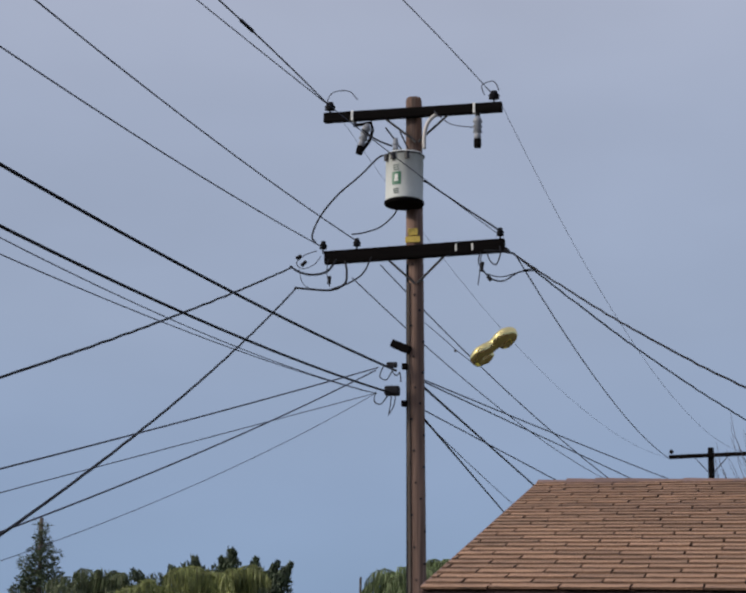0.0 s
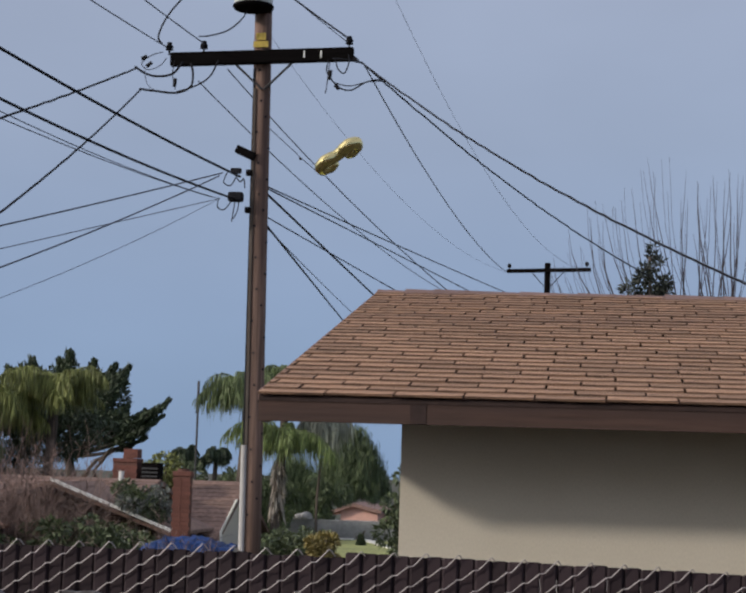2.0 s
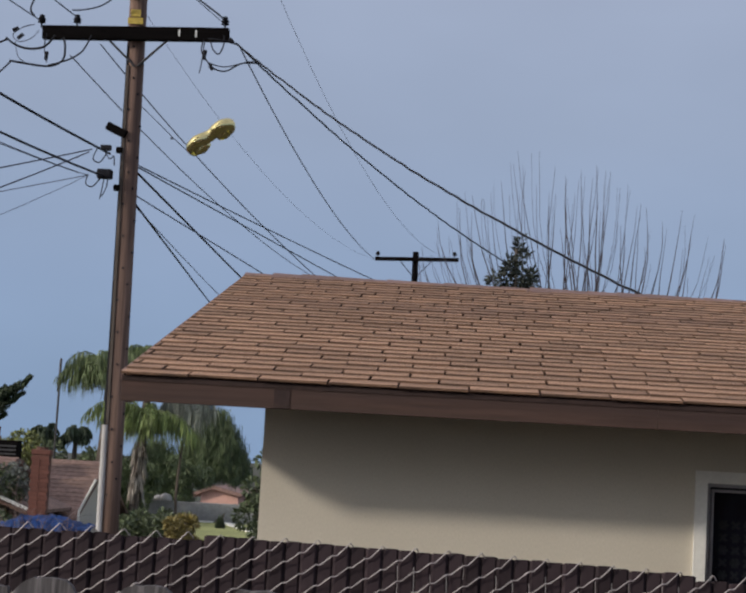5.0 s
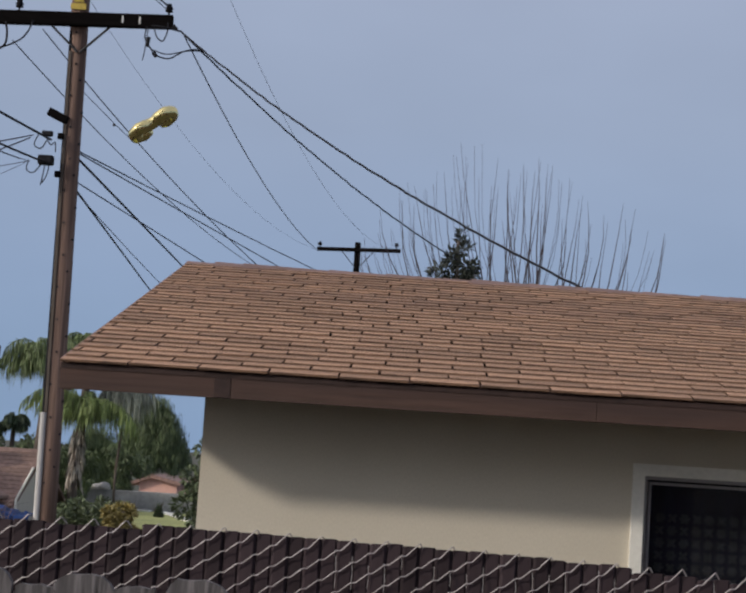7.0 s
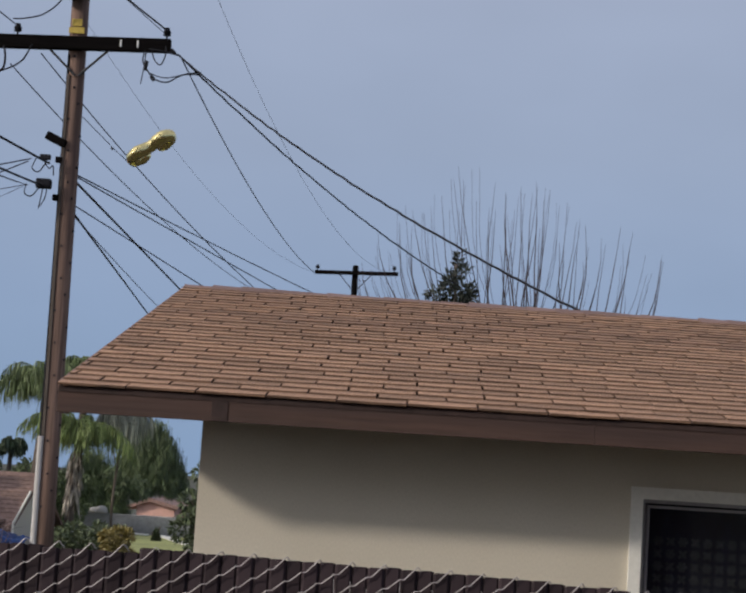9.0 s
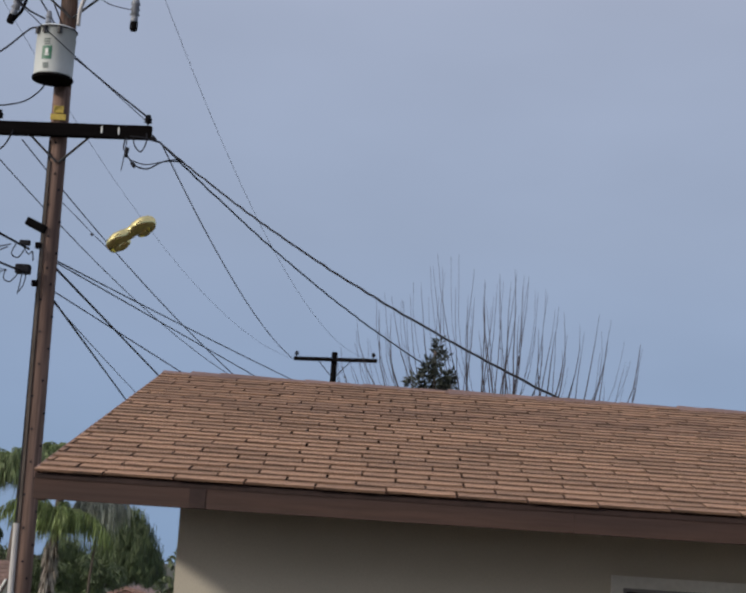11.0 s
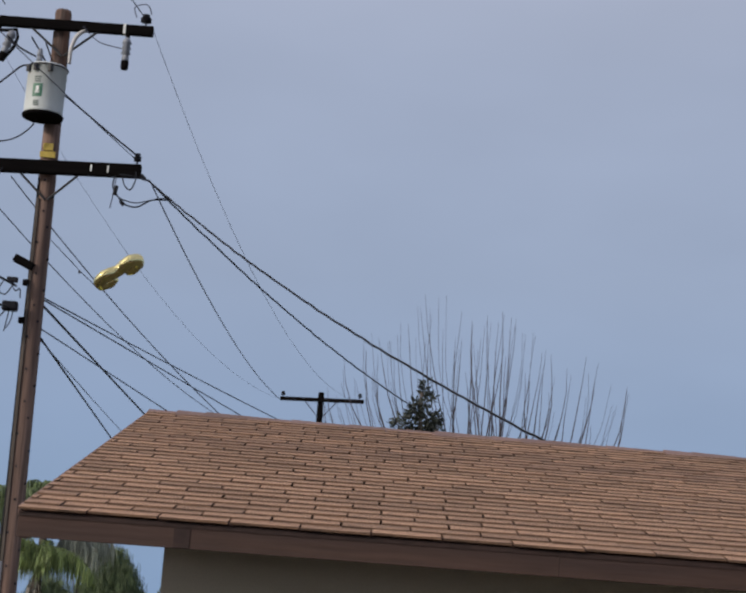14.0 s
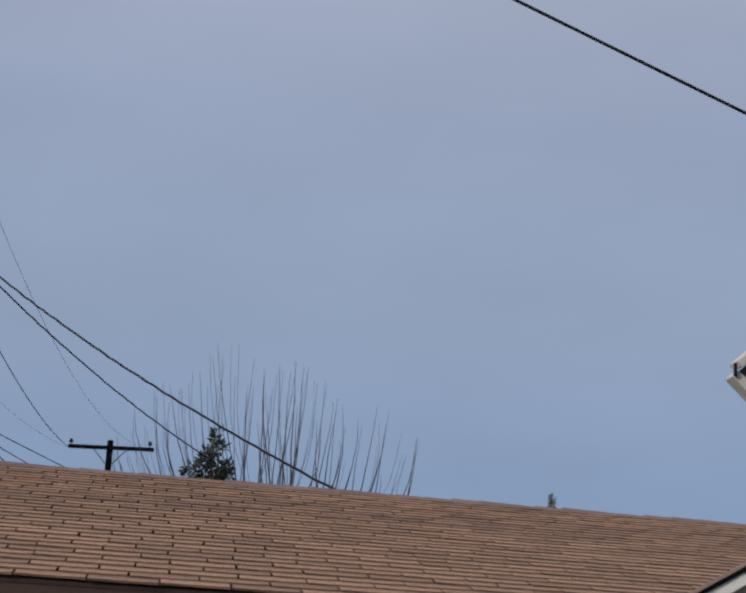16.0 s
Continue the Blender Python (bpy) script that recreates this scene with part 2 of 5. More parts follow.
def part(name, bm, mat, parent=None, label="", smooth=False):
    me = bpy.data.meshes.new(name)
    bm.to_mesh(me)
    bm.free()
    me.materials.append(mat)
    if smooth:
        for p in me.polygons:
            p.use_smooth = True
    ob = new(name, me)
    if parent:
        ob.parent = parent
        ob.matrix_parent_inverse = Matrix.Identity(4)
        ob.location = -world_place(parent)
    if label:
        ob["label"] = label
    return ob


def world_place(ob):
    p = Vector((0, 0, 0))
    while ob:
        p = p + ob.location
        ob = ob.parent
    return p


def box(bm, lo, hi, bevel=0.0, m=None):
    c = [(a + b) / 2 for a, b in zip(lo, hi)]
    s = [b - a for a, b in zip(lo, hi)]
    mat = Matrix.Translation(c) @ Matrix.Diagonal((*s, 1))
    if m is not None:
        mat = m @ mat
    r = bmesh.ops.create_cube(bm, size=1, matrix=mat)
    if bevel:
        es = list({e for v in r["verts"] for e in v.link_edges})
        bmesh.ops.bevel(bm, geom=es, offset=bevel, segments=2, affect="EDGES", profile=0.6)
    return bm


def boxed(lo, hi, bevel=0.0, m=None):
    return box(bmesh.new(), lo, hi, bevel, m)


def tube(bm, pts, radius, sides=6, taper=None, cap=True):
    """A round rod along pts; taper: the radius at the end."""
    pts = [Vector(p) for p in pts]
    rings = []
    side = None
    for i, p in enumerate(pts):
        d = (pts[min(i + 1, len(pts) - 1)] - pts[max(i - 1, 0)])
        d = d.normalized() if d.length > 1e-9 else Vector((0, 0, 1))
        if side is None:
            side = d.orthogonal().normalized()
        side = (side - d * side.dot(d))
        side = side.normalized() if side.length > 1e-6 else d.orthogonal().normalized()
        up = d.cross(side)
        r = radius if taper is None else radius + (taper - radius) * i / (len(pts) - 1)
        rings.append([bm.verts.new(p + side * (math.cos(a) * r) + up * (math.sin(a) * r))
                      for a in (2 * math.pi * k / sides for k in range(sides))])
    for a, b_ in zip(rings, rings[1:]):
        for k in range(sides):
            bm.faces.new((a[k], a[(k + 1) % sides], b_[(k + 1) % sides], b_[k]))
    if cap:
        bm.faces.new(rings[0][::-1])
        bm.faces.new(rings[-1])
    return bm


def rod(pts, radius, sides=6, taper=None):
    return tube(bmesh.new(), pts, radius, sides, taper)


def lathe(bm, centre, profile, sides=20, m=None):
    """A turned body: profile rows of (radius, height)."""
    rings = []
    for r, z in profile:
        ring = []
        for k in range(sides):
            a = 2 * math.pi * k / sides
            v = Vector((r * math.cos(a), r * math.sin(a), z))
            if m is not None:
                v = m @ v
            ring.append(bm.verts.new(Vector(centre) + v))
        rings.append(ring)
    for a, b_ in zip(rings, rings[1:]):
        for k in range(sides):
            bm.faces.new((a[k], a[(k + 1) % sides], b_[(k + 1) % sides], b_[k]))
    bm.faces.new(rings[0][::-1])
    bm.faces.new(rings[-1])
    return bm


def hang(a, b_, sag, n=28):
    a, b_ = Vector(a), Vector(b_)
    return [a.lerp(b_, i / n) - Vector((0, 0, 4 * sag * (i / n) * (1 - i / n))) for i in range(n + 1)]


# ---- ground ----
def ground_z(x, y):
    """The lie of the land: level by the fence, falling away behind the pole."""
    rows = ((-3000, 0.0), (3.95, 0.0), (5.5, -0.35), (25, -0.5), (34, -1.6), (60, -2.2), (130, -4.2), (400, -6), (3000, -8))
    for (y0, z0), (y1, z1) in zip(rows, rows[1:]):
        if y <= y1:
            return z0 + (z1 - z0) * max(0, (y - y0) / (y1 - y0))
    return -8.0


def build_ground():
    bm = bmesh.new()
    xs = [-2500, -600, -150, -60, -35, -20, -12, -6, -3, 0, 3, 6, 12, 20, 35, 60, 150, 600, 2500]
    ys = [-2500, -300, -40, -10, 0, 2, 3, 3.95, 4.6, 5.5, 8, 12, 18, 25, 29, 34, 42, 50, 60, 80, 105, 130, 200, 400, 900, 2800]
    grid = [[bm.verts.new((x, y, ground_z(x, y) + (0.05 * noise.noise((x * 0.1, y * 0.1, 0)) if y > 5 else 0))) for x in xs] for y in ys]
    for r0, r1 in zip(grid, grid[1:]):
        for i in range(len(xs) - 1):
            bm.faces.new((r0[i], r0[i + 1], r1[i + 1], r1[i]))
    tagged(part("ground", bm, M_EARTH, smooth=True), "bare earth and dry grass falling away behind", "ground", kind="structure")


build_ground()

# unseen wall added behind the viewer to keep low sky light off the eaves
tagged(part("sky_block_wall", boxed((-3.4, -3.3, -0.6), (14.0, -3.0, 5.1), 0.01), M_FASCIA), "plain dark brown wall, unseen, added to block low sky", "wall", kind="structure")

# ---- neighbour's house ----
PITCH = radians(12.94)
EAVE_Y, EAVE_Z, EAVE_X0, EAVE_X1 = 7.19, 1.983, -1.503, 11.0
SLOPE = 3.93
RIDGE_Y, RIDGE_Z = EAVE_Y + SLOPE * math.cos(PITCH), EAVE_Z + SLOPE * math.sin(PITCH)
WALL_Y, WALL_X0 = 7.80, -0.938
ROWS, TAB = 31, 0.305
EXPOSE = SLOPE / ROWS


def sag(x):
    """How far the ridge has settled towards the far end."""
    return 0.0075 * max(0.0, x + 1.0)


def roof_pose(x, s, lift=0.0):
    """A place on the front slope: x along the eave, s up the slope."""
    return Matrix.Translation((x, EAVE_Y + s * math.cos(PITCH) - lift * math.sin(PITCH), EAVE_Z + s * math.sin(PITCH) - sag(x) * s / SLOPE + lift * math.cos(PITCH))) @ Matrix.Rotation(PITCH, 4, "X")


def tab_verts(w):
    """A shingle tab: thick at its lower edge, thin where the next course laps it."""
    h, t = EXPOSE + 0.03, 0.0095
    return [(-w / 2, -0.004, 0), (w / 2, -0.004, 0), (w / 2, h, -0.004), (-w / 2, h, -0.004),
            (-w / 2, 0, t), (w / 2, 0, t), (w / 2, h, 0.001), (-w / 2, h, 0.001)]


TAB_FACES = [(3, 2, 1, 0), (4, 5, 6, 7), (0, 1, 5, 4), (1, 2, 6, 5), (2, 3, 7, 6), (3, 0, 4, 7)]


def build_house():
    house = tagged(empty("house", (WALL_X0, WALL_Y, -0.4)), "low cream stucco house with a brown shingle gable roof", "house")
    back_y = 2 * RIDGE_Y - EAVE_Y
    wall_back = back_y - (WALL_Y - EAVE_Y)
    # walls, with the window's opening cut through the front
    win = (1.13, 2.65, 0.45, 1.650)
    bm = bmesh.new()
    top = EAVE_Z - 0.05
    y0, y1 = WALL_Y, WALL_Y + 0.15
    box(bm, (WALL_X0, y0, -0.5), (win[0], y1, top))
    box(bm, (win[1], y0, -0.5), (EAVE_X1 - 0.5, y1, top))
    box(bm, (win[0], y0, -0.5), (win[1], y1, win[2]))
    box(bm, (win[0], y0, win[3]), (win[1], y1, top))
    part("front_wall", bm, M_STUCCO, house)
    gable = [(y1, -0.5), (wall_back - 0.15, -0.5), (wall_back - 0.15, top), (RIDGE_Y, RIDGE_Z - 0.17), (y1, top)]
    for x0 in (WALL_X0, EAVE_X1 - 0.65):
        bm = bmesh.new()
        a = [bm.verts.new((x0, y, z)) for y, z in gable]
        c = [bm.verts.new((x0 + 0.15, y, z)) for y, z in gable]
        bm.faces.new(a[::-1])
        bm.faces.new(c)
        for i in range(5):
            bm.faces.new((a[i], a[(i + 1) % 5], c[(i + 1) % 5], c[i]))
        part("gable_wall", bm, M_STUCCO, house)
    part("back_wall", boxed((WALL_X0, wall_back - 0.15, -0.5), (EAVE_X1 - 0.5, wall_back, top)), M_STUCCO, house)
    # roof deck
    bm = bmesh.new()
    nose = 0.06 * math.tan(PITCH)
    prof = [(EAVE_Y + 0.06, EAVE_Z + nose - 0.006), (RIDGE_Y, RIDGE_Z - 0.010), (back_y, EAVE_Z - 0.006), (back_y, EAVE_Z - 0.03), (RIDGE_Y, RIDGE_Z - 0.05), (EAVE_Y + 0.06, EAVE_Z + nose - 0.03)]
    a = [bm.verts.new((EAVE_X0 + 0.01, y, z)) for y, z in prof]
    c = [bm.verts.new((EAVE_X1, y, z - (sag(EAVE_X1) + 0.006 if i in (1, 4) else 0))) for i, (y, z) in enumerate(prof)]
    bm.faces.new((a[0], a[1], a[4], a[5]))
    bm.faces.new((a[1], a[2], a[3], a[4]))
    bm.faces.new((c[5], c[4], c[1], c[0]))
    bm.faces.new((c[4], c[3], c[2], c[1]))
    for i in range(6):
        bm.faces.new((a[i], c[i], c[(i + 1) % 6], a[(i + 1) % 6]))
    roof = part("roof", bm, M_DECK, house, "weathered brown asphalt shingle roof")
    # fascia boards along the eave, butted at their joints
    for x0, x1 in ((EAVE_X0, 0.823), (0.8238, 5.2), (5.2008, EAVE_X1)):
        part("fascia_board", boxed((x0, EAVE_Y + 0.006, EAVE_Z - 0.117), (x1, EAVE_Y + 0.045, EAVE_Z - 0.004), 0.0015), M_FASCIA, house, "brown painted fascia board")
    # thin dark strip that paints the shadow line below the shingle edge
    part("drip_strip", boxed((EAVE_X0 + 0.002, EAVE_Y + 0.002, EAVE_Z - 0.029), (EAVE_X1, EAVE_Y + 0.0058, EAVE_Z - 0.005)), M_STAIN_SHADE, house, "dark strip standing in for the shadow line under the shingles")
    # sloping rake boards on the gable end
    for sgn in (1, -1):
        m_ = Matrix.Translation((EAVE_X0, EAVE_Y + 0.06 if sgn > 0 else back_y - 0.06, EAVE_Z - 0.02)) @ Matrix.Rotation(PITCH * sgn, 4, "X")
        lo, hi = ((0, 0, -0.105), (0.038, SLOPE - 0.06, 0)) if sgn > 0 else ((0, -SLOPE + 0.06, -0.105), (0.038, 0, 0))
        part("rake_board", boxed(lo, hi, 0, m_), M_FASCIA, house)
        part("drip_edge", boxed((-0.014, lo[1], 0.0), (-0.003, hi[1], 0.036), 0, m_), M_RIDGE, house)
    # soffit between fascia and wall
    part("soffit", boxed((WALL_X0 - 0.0, EAVE_Y + 0.06, EAVE_Z - 0.075), (EAVE_X1, WALL_Y, EAVE_Z - 0.055)), M_FASCIA, house)
    # rafter tail blocks that end the soffit
    part("rafter_block", boxed((WALL_X0 + 0.107, EAVE_Y + 0.0035, EAVE_Z - 0.115), (WALL_X0 + 0.178, EAVE_Y + 0.0055, EAVE_Z - 0.031), 0.002), M_STAIN_SHADE, house)
    # window
    x0, x1, z0, z1 = win
    window = part("window", boxed((x0 + 0.003, WALL_Y + 0.06, z0 + 0.003), (x1 - 0.003, WALL_Y + 0.066, z1 - 0.003)), M_GLASS, house, "dark sliding window with patterned curtain")
    def ring(bm, e, wd, ya, yb):
        for lo, hi in (((x0 + e, ya, z0 + e), (x0 + e + wd, yb, z1 - e)), ((x1 - e - wd, ya, z0 + e), (x1 - e, yb, z1 - e)),
                       ((x0 + e + wd, ya, z1 - e - wd), (x1 - e - wd, yb, z1 - e)), ((x0 + e + wd, ya, z0 + e), (x1 - e - wd, yb, z0 + e + wd))):
            box(bm, lo, hi)
    bm = bmesh.new()
    ring(bm, 0.0, 0.016, WALL_Y + 0.0, WALL_Y + 0.075)
    ring(bm, 0.026, 0.013, WALL_Y + 0.035, WALL_Y + 0.075)
    part("window_frame", bm, M_ALU, window)
    part("mullion", boxed((1.86, WALL_Y + 0.069, z0 + 0.046), (1.885, WALL_Y + 0.09, z1 - 0.046), 0.003), M_BLACK, window, "dark meeting stile")
    bm = bmesh.new()
    ring(bm, 0.016, 0.008, WALL_Y + 0.05, WALL_Y + 0.074)
    part("window_seal", bm, M_BLACK, window, "black rubber seal")
    bm = bmesh.new()
    ring(bm, -0.056, 0.0555, WALL_Y - 0.022, WALL_Y + 0.02)
    part("window_trim", bm, M_TRIM, window, "white painted wooden trim")
    # lace curtain: a lattice with small crosses, hung behind the glass
    bm = bmesh.new()
    cy = WALL_Y + 0.13
    for i in range(24):
        for j in range(15):
            x, z = x0 + 0.10 + i * 0.058, z1 - 0.19 - j * 0.058
            for ang in (45, -45) if (i + j) % 2 else (0, 60, 120):
                box(bm, (-0.024, 0, -0.007), (0.024, 0.004, 0.007), 0, Matrix.Translation((x, cy + 0.0005 * (ang % 7), z)) @ Matrix.Rotation(radians(ang), 4, "Y"))
    # bluish sheet added behind the lace to give the dim room's tone
    part("sheer", boxed((x0 - 0.1, cy + 0.03, z0 - 0.1), (x1 + 0.1, cy + 0.034, z1 + 0.1)), M_DIM_ROOM, window, "dark bluish sheet standing in for the dim room")
    part("lace_curtain", bm, M_CURTAIN, window, "dim patterned lace curtain")
    return house, roof


HOUSE, ROOF = build_house()


# ---- fences ----
def build_chain_fence():
    y, x0, x1 = 3.70, -2.326, 2.3
    fence = tagged(empty("chain_link_fence", (0, y, 0)), "galvanised chain-link fence filled with dark brown privacy slats", "fence")
    step = 0.036

    def crest(x):
        """The fence's top, sinking gently towards its far end."""
        return 1.476 - 0.013 * (x + 0.85) ** 2

    n = int((x1 - x0) / step)
    me = bpy.data.meshes.new("slat")
    bm = bmesh.new()
    arc = [(-0.0198, 0.0070), (-0.0172, 0.0005), (-0.013, -0.003), (0.013, -0.003), (0.0170, 0.0005), (0.0198, 0.0075), (0.0, 0.0015)]
    lower = [bm.verts.new((u, v, -1.40)) for u, v in arc]
    upper = [bm.verts.new((u, v, -0.011 - (0.003 if abs(u) > 0.016 else 0))) for u, v in arc]
    bm.faces.new(upper)
    bm.faces.new(lower[::-1])
    for i in range(7):
        bm.faces.new((lower[i], lower[(i + 1) % 7], upper[(i + 1) % 7], upper[i]))
    bm.to_mesh(me)
    bm.free()
    me.materials.append(M_SLAT)
    for i in range(n):
        ob = new("slat", me)
        ob.parent = fence
        x = x0 + (i + 0.5) * step
        ob.location = (x, 0.0022 * (-1) ** i, crest(x) + (0.009 if -0.57 < x < 0.52 else 0.0) + random.uniform(-0.003, 0.002))
        ob.rotation_euler = (0, random.uniform(-0.0012, 0.0012), random.uniform(-0.05, 0.05))
    # each wire runs down to one side in front of the slats, kinked at every crossing
    bm = bmesh.new()
    rise = 0.0217
    pts = [Vector((0.012, 0.004, -0.012)), Vector((0.003, -0.004, 0.0015)), Vector((0, -0.011, 0.003))]
    k = 0
    while -k * rise > -1.40:
        k += 1
        pts.append(Vector((-k * step + 0.009, -0.0115, -k * rise - 0.0035)))
        pts.append(Vector((-k * step - 0.0015, -0.0135 if k % 2 else -0.0105, -k * rise - 0.0042)))
    tube(bm, pts, 0.00150, 5)
    me = bpy.data.meshes.new("wire")
    bm.to_mesh(me)
    bm.free()
    me.materials.append(M_WIRE)
    for i in range(int((x1 + 2.1 - x0) / (2 * step))):
        ob = new("wire", me)
        ob.parent = fence
        ob.location = (x0 + i * 2 * step, random.uniform(-0.001, 0.001), crest(min(x0 + i * 2 * step, x1)) + random.uniform(-0.002, 0.002))
    # the return wires show as thin uprights in some of the gaps
    for i in range(int((x1 + 0.4) / step)):
        x = -0.326 + i * step
        x = x0 + round((x - x0) / step) * step
        if random.random() < (0.35 if x < 0 else 0.75):
            drop = random.uniform(0.0, 0.05)
            long = random.choice((0.03, 0.05, 0.07))
            up = crest(x) - 0.014 - drop
            part("return_wire", rod([(x - 0.0015, y - 0.009, up), (x, y - 0.0105, up - long * 0.5), (x - 0.001, y - 0.010, up - long)], 0.0009, 4), M_WIRE, fence)
    for x in (x0, x1):
        part("post", rod([(x, y + 0.045, -0.2), (x, y + 0.045, crest(x) - 0.06)], 0.03, 12), M_WIRE, fence)


def build_picket_fence():
    y, top, w = 3.40, 1.386, 0.128
    fence = tagged(empty("wooden_fence", (0, y, 0)), "weathered grey wooden fence with dog-eared pickets", "fence")
    def picket_mesh(w, ears):
        """A board with worn, uneven shoulders; ears: how far each falls away."""
        bm = bmesh.new()
        (la, lb), (ra, rb) = ears
        h = w / 2
        prof = [(-h, 0.02), (h, 0.02), (h, top - rb), (h - ra * 0.45, top - rb * 0.42), (h - ra, top - 0.003), (0.2 * h, top + 0.001), (-0.3 * h, top - 0.002), (-h + la, top), (-h + la * 0.4, top - lb * 0.4), (-h, top - lb)]
        a = [bm.verts.new((x, -0.009, z)) for x, z in prof]
        c = [bm.verts.new((x, 0.009, z)) for x, z in prof]
        bm.faces.new(a)
        bm.faces.new(c[::-1])
        for i in range(len(prof)):
            j = (i + 1) % len(prof)
            bm.faces.new((a[j], a[i], c[i], c[j]))
        me = bpy.data.meshes.new("picket")
        bm.to_mesh(me)
        bm.free()
        me.materials.append(M_PICKET)
        return me

    wide = [picket_mesh(w, ((0.035, 0.022), (0.030, 0.038))), picket_mesh(w, ((0.02, 0.03), (0.034, 0.026))), picket_mesh(w, ((0.04, 0.03), (0.022, 0.03)))]
    narrow = [picket_mesh(0.084, ((0.012, 0.006), (0.02, 0.01))), picket_mesh(0.084, ((0.03, 0.012), (0.008, 0.004)))]
    for i in range(-5, 9):
        x = -0.622 + 0.2175 * i
        for k, (kinds, dx, dz, dy) in enumerate(((wide, 0.0, 0.0, 0.0), (narrow, 0.109, -0.026, 0.0))):
            ob = new("picket", kinds[(i + k) % len(kinds)])
            ob.parent = fence
            ob.location = (x + dx, dy, dz - 0.006 * max(0, i) + random.uniform(-0.007, 0.005))
            ob.rotation_euler = (0, random.uniform(-0.008, 0.008), 0)
    for z in (0.35, 1.1):
        part("rail", boxed((-1.9, y + 0.0095, z), (1.35, y + 0.048, z + 0.085), 0.004), M_PICKET, fence)


build_chain_fence()
build_picket_fence()

# ---- utility pole ----
POLE = (-5.10, 24.0)


def insulator(parent, x, y, z, h=0.2, r=0.055, mat=None):
    bm = bmesh.new()
    lathe(bm, (x, y, z), [(0.012, -0.03), (0.014, h * 0.25), (r, h * 0.3), (r * 0.75, h * 0.5), (r * 1.05, h * 0.55), (r * 0.6, h * 0.8), (r * 0.65, h * 0.95), (r * 0.3, h)], 14)
    return part("insulator", bm, mat or M_BLACK, parent, "dark pin insulator", True)


def crossarm(parent, x0, z0, x1, z1, y, h, d):
    """A timber arm between its two ends, slightly out of level."""
    a, c = Vector((x0, y, z0)), Vector((x1, y, z1))
    ang = math.atan2(z1 - z0, x1 - x0)
    m_ = Matrix.Translation((a + c) / 2) @ Matrix.Rotation(-ang, 4, "Y")
    L = (c - a).length / 2
    return part("crossarm", boxed((-L, -d / 2, -h / 2), (L, d / 2, h / 2), 0.012, m_), M_ARM, parent, "blackened timber crossarm")


